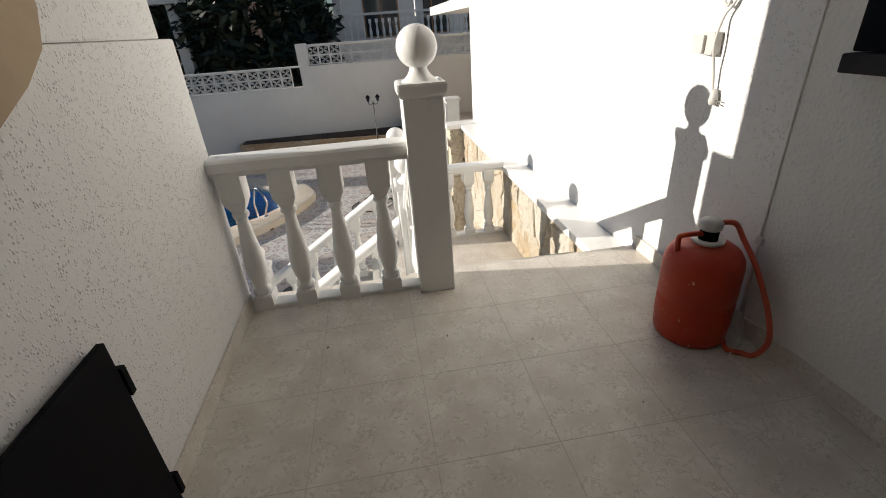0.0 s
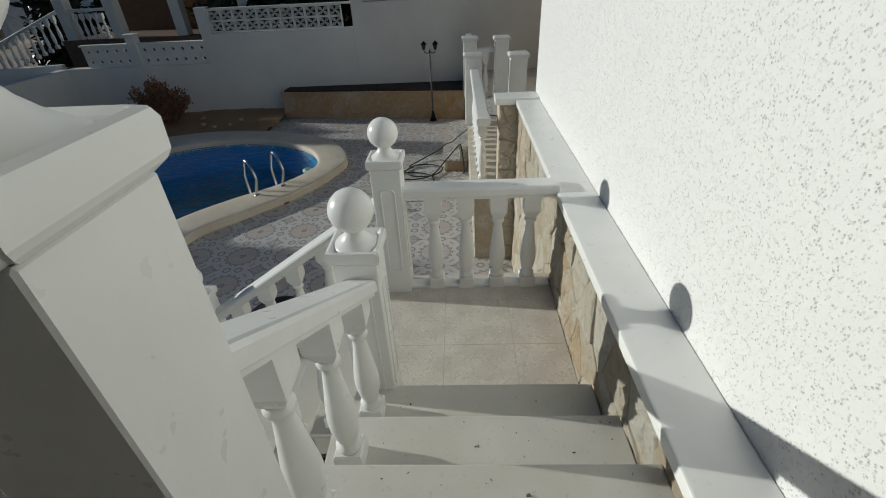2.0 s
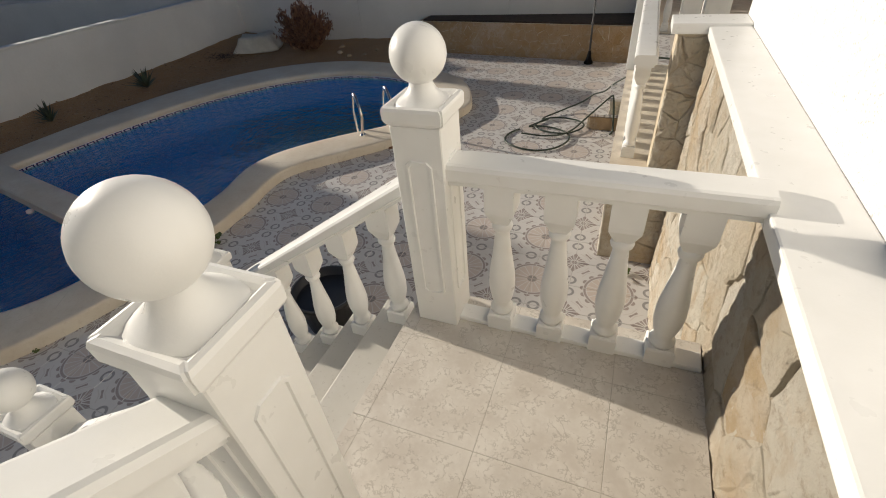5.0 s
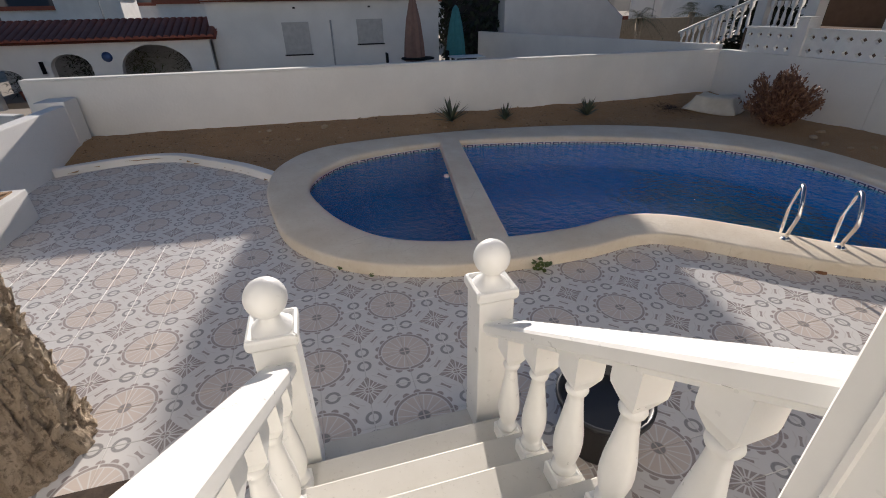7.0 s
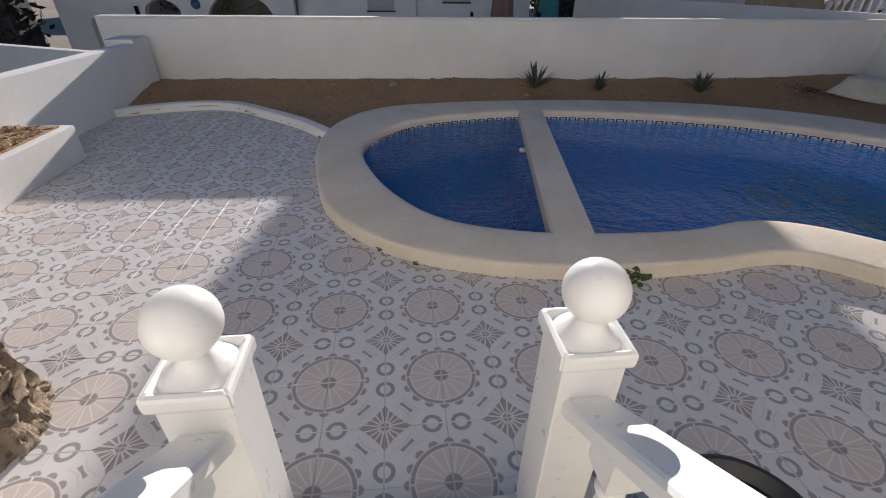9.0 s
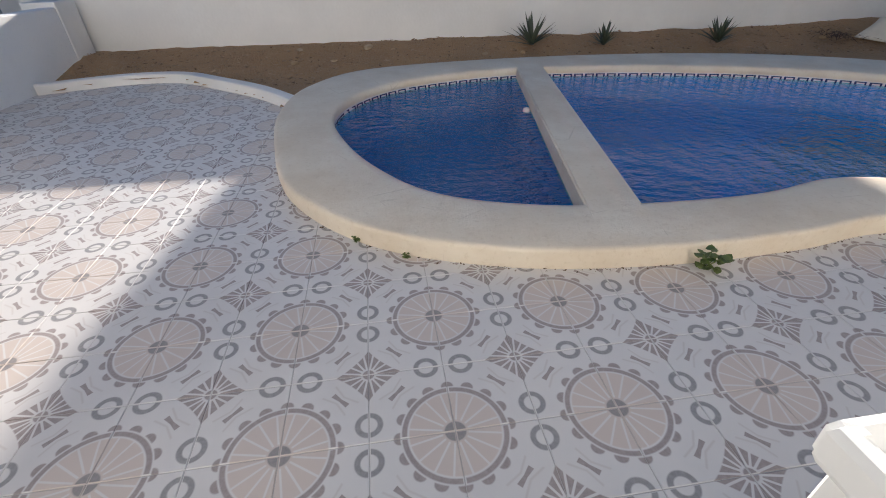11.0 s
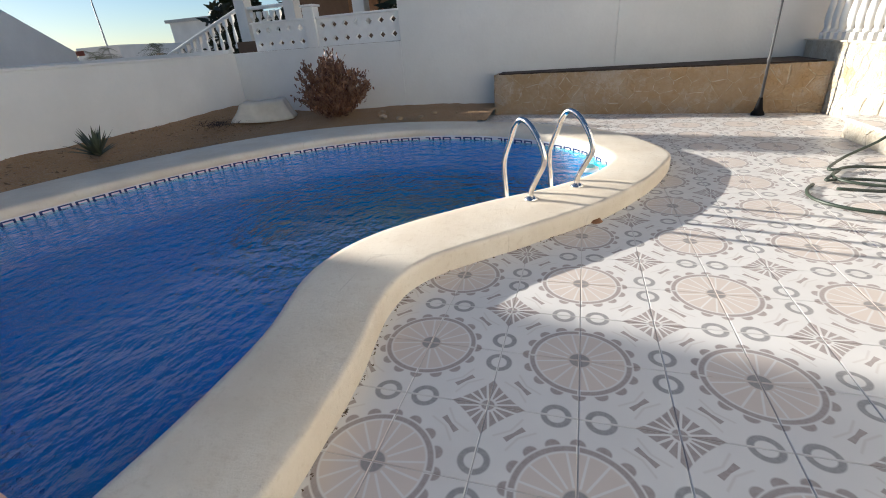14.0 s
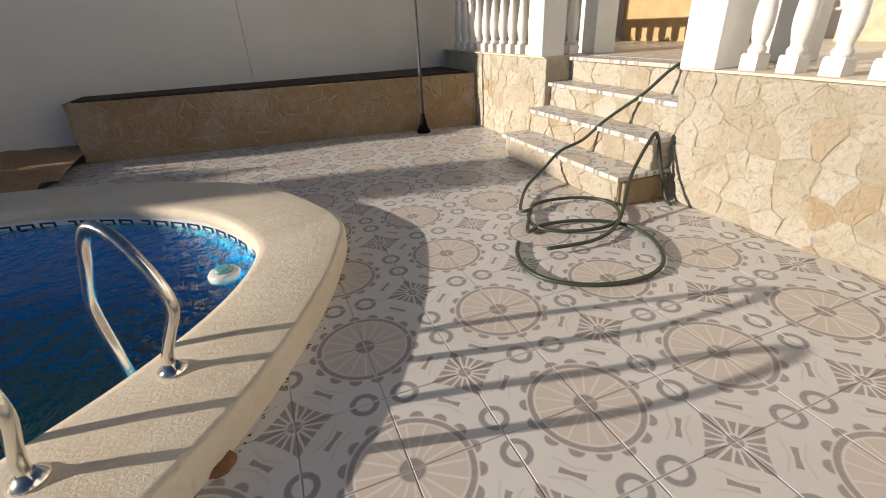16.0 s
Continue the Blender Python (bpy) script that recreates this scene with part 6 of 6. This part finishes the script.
hd2 = thing("hedge", "dark overgrown hedge behind the neighbouring low wall", "hedge", at=(-12.0, -11.8, -0.6))
hb = bmesh.new()
for i in range(2200):
    p = Vector((rng.uniform(-0.7, 0.7), rng.uniform(-1.9, 1.9), rng.uniform(0, 2.9) * rng.uniform(0.8, 1.1)))
    n1 = Vector((rng.gauss(0, 1), rng.gauss(0, 1), rng.gauss(0, 1))).normalized()
    n2 = n1.orthogonal().normalized()
    s = rng.uniform(0.08, 0.18)
    hb.faces.new([hb.verts.new(p + n1 * s), hb.verts.new(p + n2 * s * 0.5), hb.verts.new(p - n1 * s), hb.verts.new(p - n2 * s * 0.5)])
part("foliage", hb, "pine", hd2)
part("core", box_bm(-0.5, -1.7, 0, 0.5, 1.7, 2.6, 0.1), "dark", hd2)

# second western house with its gable
h2 = thing("house", "white gabled neighbouring house", "house", at=(-17.2, 0, -0.6))
gb2 = bmesh.new()
# the outline's raised top is fitted to the shade it must cast
gpoly = [(8.3, 0), (14.35, 0), (14.35, 2.45), (11.3, 4.6), (11.1, 5.3), (9.9, 5.3), (9.5, 4.95), (8.3, 4.75)]
lo = [gb2.verts.new((0, y, z)) for y, z in gpoly]
hi = [gb2.verts.new((-9, y, z)) for y, z in gpoly]
for i in range(len(gpoly)):
    gb2.faces.new((lo[i], hi[i], hi[(i + 1) % len(gpoly)], lo[(i + 1) % len(gpoly)]))
gb2.faces.new(lo), gb2.faces.new(hi[::-1])
bmesh.ops.recalc_face_normals(gb2, faces=gb2.faces)
part("wall", gb2, "wall", h2)
# box added, mostly out of view, to throw the porch steps' shadow band
part("step_shadow_box", box_bm(-0.6, 9.98, 4.8, -0.003, 10.72, 6.15, 0.02), "wall", h2)
part("eave", prism([(0.1, 14.36), (0.1, 14.6), (-9, 14.6), (-9, 14.36)], 2.30, 2.46), "roof", h2, "red tiled eave")
# wall between the western gardens
wall_run("wall_far", (-6.8, 9.9), (-17.0, 7.0), -0.6, 1.42, -0.2, "garden", "white wall between the neighbouring gardens")
structure("bank_wall", box_bm(-24.3, 10.5, -0.6, -24.0, 26.0, 1.5), "bankwall", "tan retaining wall of a far garden")


def palm(x, y, z, h, label, seed, r=1.6):
    rng = random.Random(seed)
    th = thing("palm_tree", label, "tree", at=(x, y, z))
    part("trunk", lathe(bmesh.new(), [(0.2, 0), (0.17, h * 0.5), (0.2, h)], 12), "bark", th)
    cr = bmesh.new()
    for i in range(26):
        a, e = rng.uniform(0, 6.3), rng.uniform(-0.1, 1.3)
        d = Vector((math.cos(a) * math.cos(e), math.sin(a) * math.cos(e), math.sin(e)))
        for q in range(1, 14):
            t = q / 13
            p = Vector((0, 0, h)) + d * r * t - Vector((0, 0, 0.7 * r * t * t))
            s = d.cross(Vector((0, 0, 1))).normalized()
            for sg in (-1, 1):
                blade(cr, p, s * sg + d * 0.7, 0.34 * r * (1 - 0.6 * t), 0.022, 0.5, 2)
    part("crown", cr, "palmleaf", th)


palm(-22.0, 19.0, -0.6, 2.2, "bushy palm in a far garden", 1)
palm(-24.0, 24.5, -0.6, 2.4, "bushy palm in a far garden", 2)
palm(-29.0, 32.0, -0.6, 2.2, "bushy palm in a far garden", 3)
fh = house_block("house", "small white far house with arches", -34, 27, -30, 34, -0.6, 2.6)
fh2 = house_block("house", "white two-storey far house with a solar panel on its roof", -42, 44, -34, 52, -0.6, 5.0)
part("roof", box_bm(-0.3, -0.3, 5.6, 8.3, 8.3, 5.9), "shutter", fh2)
for i, (x, y) in enumerate(((-31, 27), (-36, 48), (-38, -14))):
    sl = thing("street_lamp", "grey street lamp far off", "lamp post", at=(x, y, -0.6))
    part("pole", lathe(bmesh.new(), [(0.07, 0), (0.04, 6.4)], 8), "shutter", sl)
    part("head", box_bm(-0.1, -0.5, 6.4, 0.1, 0.1, 6.5, 0.02), "shutter", sl)

# hills
hl = bmesh.new()
seg = 120
for i in range(seg):
    pass
r0_ = []
for i in range(seg + 1):
    a = math.pi * 0.45 + math.pi * 0.95 * i / seg
    hgt_ = 7 + 9 * max(0, noise.noise((i * 0.06, 0.3, 0))) + 3 * noise.noise((i * 0.3, 2, 0)) + 9 * math.exp(-((i - 66) / 16) ** 2)
    r0_.append((hl.verts.new((320 * math.cos(a), 320 * math.sin(a), -3)), hl.verts.new((380 * math.cos(a), 380 * math.sin(a), hgt_))))
for a, b in zip(r0_, r0_[1:]):
    hl.faces.new((a[0], b[0], b[1], a[1]))
structure("backdrop_hills", hl, "hill", "dark low hills on the horizon", "hill")
# far village
rng = random.Random(21)
for i in range(14):
    a = math.pi * (0.86 + 0.30 * i / 14)
    d_ = rng.uniform(60, 110)
    x, y = d_ * math.cos(a), d_ * math.sin(a)
    hb_ = thing("house", "small far house on the hillside", "house", "far village houses", at=(x, y, -1.0))
    w_ = rng.uniform(6, 10)
    hh_ = rng.uniform(3.4, 5.0)
    part("wall", box_bm(0, 0, 0, 6, w_, hh_), "wall", hb_)
    rb_ = prism([(-0.3, -0.3), (6.3, -0.3), (6.3, w_ + 0.3), (-0.3, w_ + 0.3)], hh_ + 0.002, hh_ + 0.4)
    part("roof", rb_, "roof", hb_)

# ---- floor tiles ----


def tile_mesh(w, d, t, material, name, bev=0.004):
    x, y = w / 2, d / 2
    vs = [(-x, -y, -t), (x, -y, -t), (x, y, -t), (-x, y, -t), (-x, -y, -bev), (x, -y, -bev), (x, y, -bev), (-x, y, -bev), (-x + bev, -y + bev, 0), (x - bev, -y + bev, 0), (x - bev, y - bev, 0), (-x + bev, y - bev, 0)]
    fs = [(8, 9, 10, 11)]
    for i in range(4):
        j = (i + 1) % 4
        fs += [(i, j, 4 + j, 4 + i), (4 + i, 4 + j, 8 + j, 8 + i)]
    me = bpy.data.meshes.new(name)
    me.from_pydata(vs, [], fs)
    me.materials.append(M[material])
    return me


def joined(name, mesh, places, material, parent, label):
    src_v = [tuple(v_.co) for v_ in mesh.vertices]
    src_f = [tuple(p.vertices) for p in mesh.polygons]
    vs, fs = [], []
    for x, y, z in places:
        o = len(vs)
        vs += [(a + x, b + y, c + z) for a, b, c in src_v]
        fs += [tuple(i + o for i in f) for f in src_f]
    me = bpy.data.meshes.new(name)
    me.from_pydata(vs, [], fs)
    me.materials.append(M[material])
    ob = new(name, me)
    ob.parent = parent
    return tagged(ob, label, kind="stuff")


HALF = PITCH / 2
cells = []
for i in range(-18, 13):
    for j in range(-17, 31):
        x0, y0 = i * HALF, j * HALF
        cs = [(x0 + a, y0 + b) for a in (0.0, HALF) for b in (0.0, HALF)]
        mx, my = x0 + HALF / 2, y0 + HALF / 2
        if all(inside(a, b, out) for a, b in cs) or all(inside(a, b, BED) for a, b in cs):
            continue
        if mx > 4.3 or my < -5.15 or mx < -6.4 or my > 9.35 or (mx > 2.1 and my < -0.9) or (mx > 3.2 and -0.7 < my < 0.3):
            continue
        if mx < -3.2 and my > -0.9:
            continue
        cells.append((mx, my))
gv, gf = [], []
for x, y in cells:
    o = len(gv)
    gv += [(x + a * HALF / 2, y + b * HALF / 2, -0.004) for a, b in ((-1, -1), (1, -1), (1, 1), (-1, 1))]
    gf.append((o, o + 1, o + 2, o + 3))
gm = bpy.data.meshes.new("patio_floor")
gm.from_pydata(gv, [], gf)
gm.materials.append(M["grout_pale"])
patio = tagged(new("patio_floor", gm), "patio paved in printed tiles with wheel and star patterns", "floor", "", "structure")
TM = tile_mesh(HALF - 0.003, HALF - 0.003, 0.012, "patio", "tile", 0.0025)
near = sorted((c_ for c_ in cells if -0.9 < c_[0] < 2.9 and -1.8 < c_[1] < 6.6), key=lambda c_: (c_[0] - 1.1) ** 2 + 0.35 * (c_[1] - 2.4) ** 2)[:300]
pick = set(near)
for x, y in cells:
    if (x, y) in pick:
        ob = new("tile", TM)
        ob.parent = patio
        ob.location = (x, y, 0.0)
joined("far_tiles", TM, [(x, y, 0.0) for x, y in cells if (x, y) not in pick], "patio", patio, "printed patio tiles further off")

# terrace and landing tiles
TS = 0.43
tf = structure("floor", box_bm(2.228, -7.0, TOP - 0.031, WALLX, EDGE - 0.018, TOP - 0.0006), "grout", "marbled cream-grey terrace floor tiles", "floor")
TT = tile_mesh(TS - 0.002, TS - 0.002, 0.01, "tile", "tile", 0.0007)


def lay(parent, x0, y0, x1, y1, z, ox, oy):
    i0, i1 = math.floor((x0 - ox) / TS), math.ceil((x1 - ox) / TS)
    j0, j1 = math.floor((y0 - oy) / TS), math.ceil((y1 - oy) / TS)
    for i in range(i0, i1):
        for j in range(j0, j1):
            a0, a1 = max(x0, ox + i * TS), min(x1, ox + (i + 1) * TS)
            b0, b1 = max(y0, oy + j * TS), min(y1, oy + (j + 1) * TS)
            if a1 - a0 < 0.02 or b1 - b0 < 0.02:
                continue
            whole = a1 - a0 > TS - 0.001 and b1 - b0 > TS - 0.001
            me = TT if whole else tile_mesh(a1 - a0 - 0.002, b1 - b0 - 0.002, 0.01, "tile", "tile", 0.0007)
            ob = new("tile", me)
            ob.parent = parent
            ob.location = ((a0 + a1) / 2, (b0 + b1) / 2, z)


lay(tf, 2.229, -6.9, WALLX - 0.002, EDGE + 0.018, TOP, 3.50, EDGE + 0.018)
lf_ = structure("landing_floor", box_bm(3.085, -0.835, LAND - 0.031, STONEX - 0.002, 0.41, LAND - 0.0015), "grout", "marbled cream-grey tiles on the stair landing", "floor")
lay(lf_, 3.04, -0.835, STONEX - 0.002, 0.41, LAND, 3.53, 0.10)
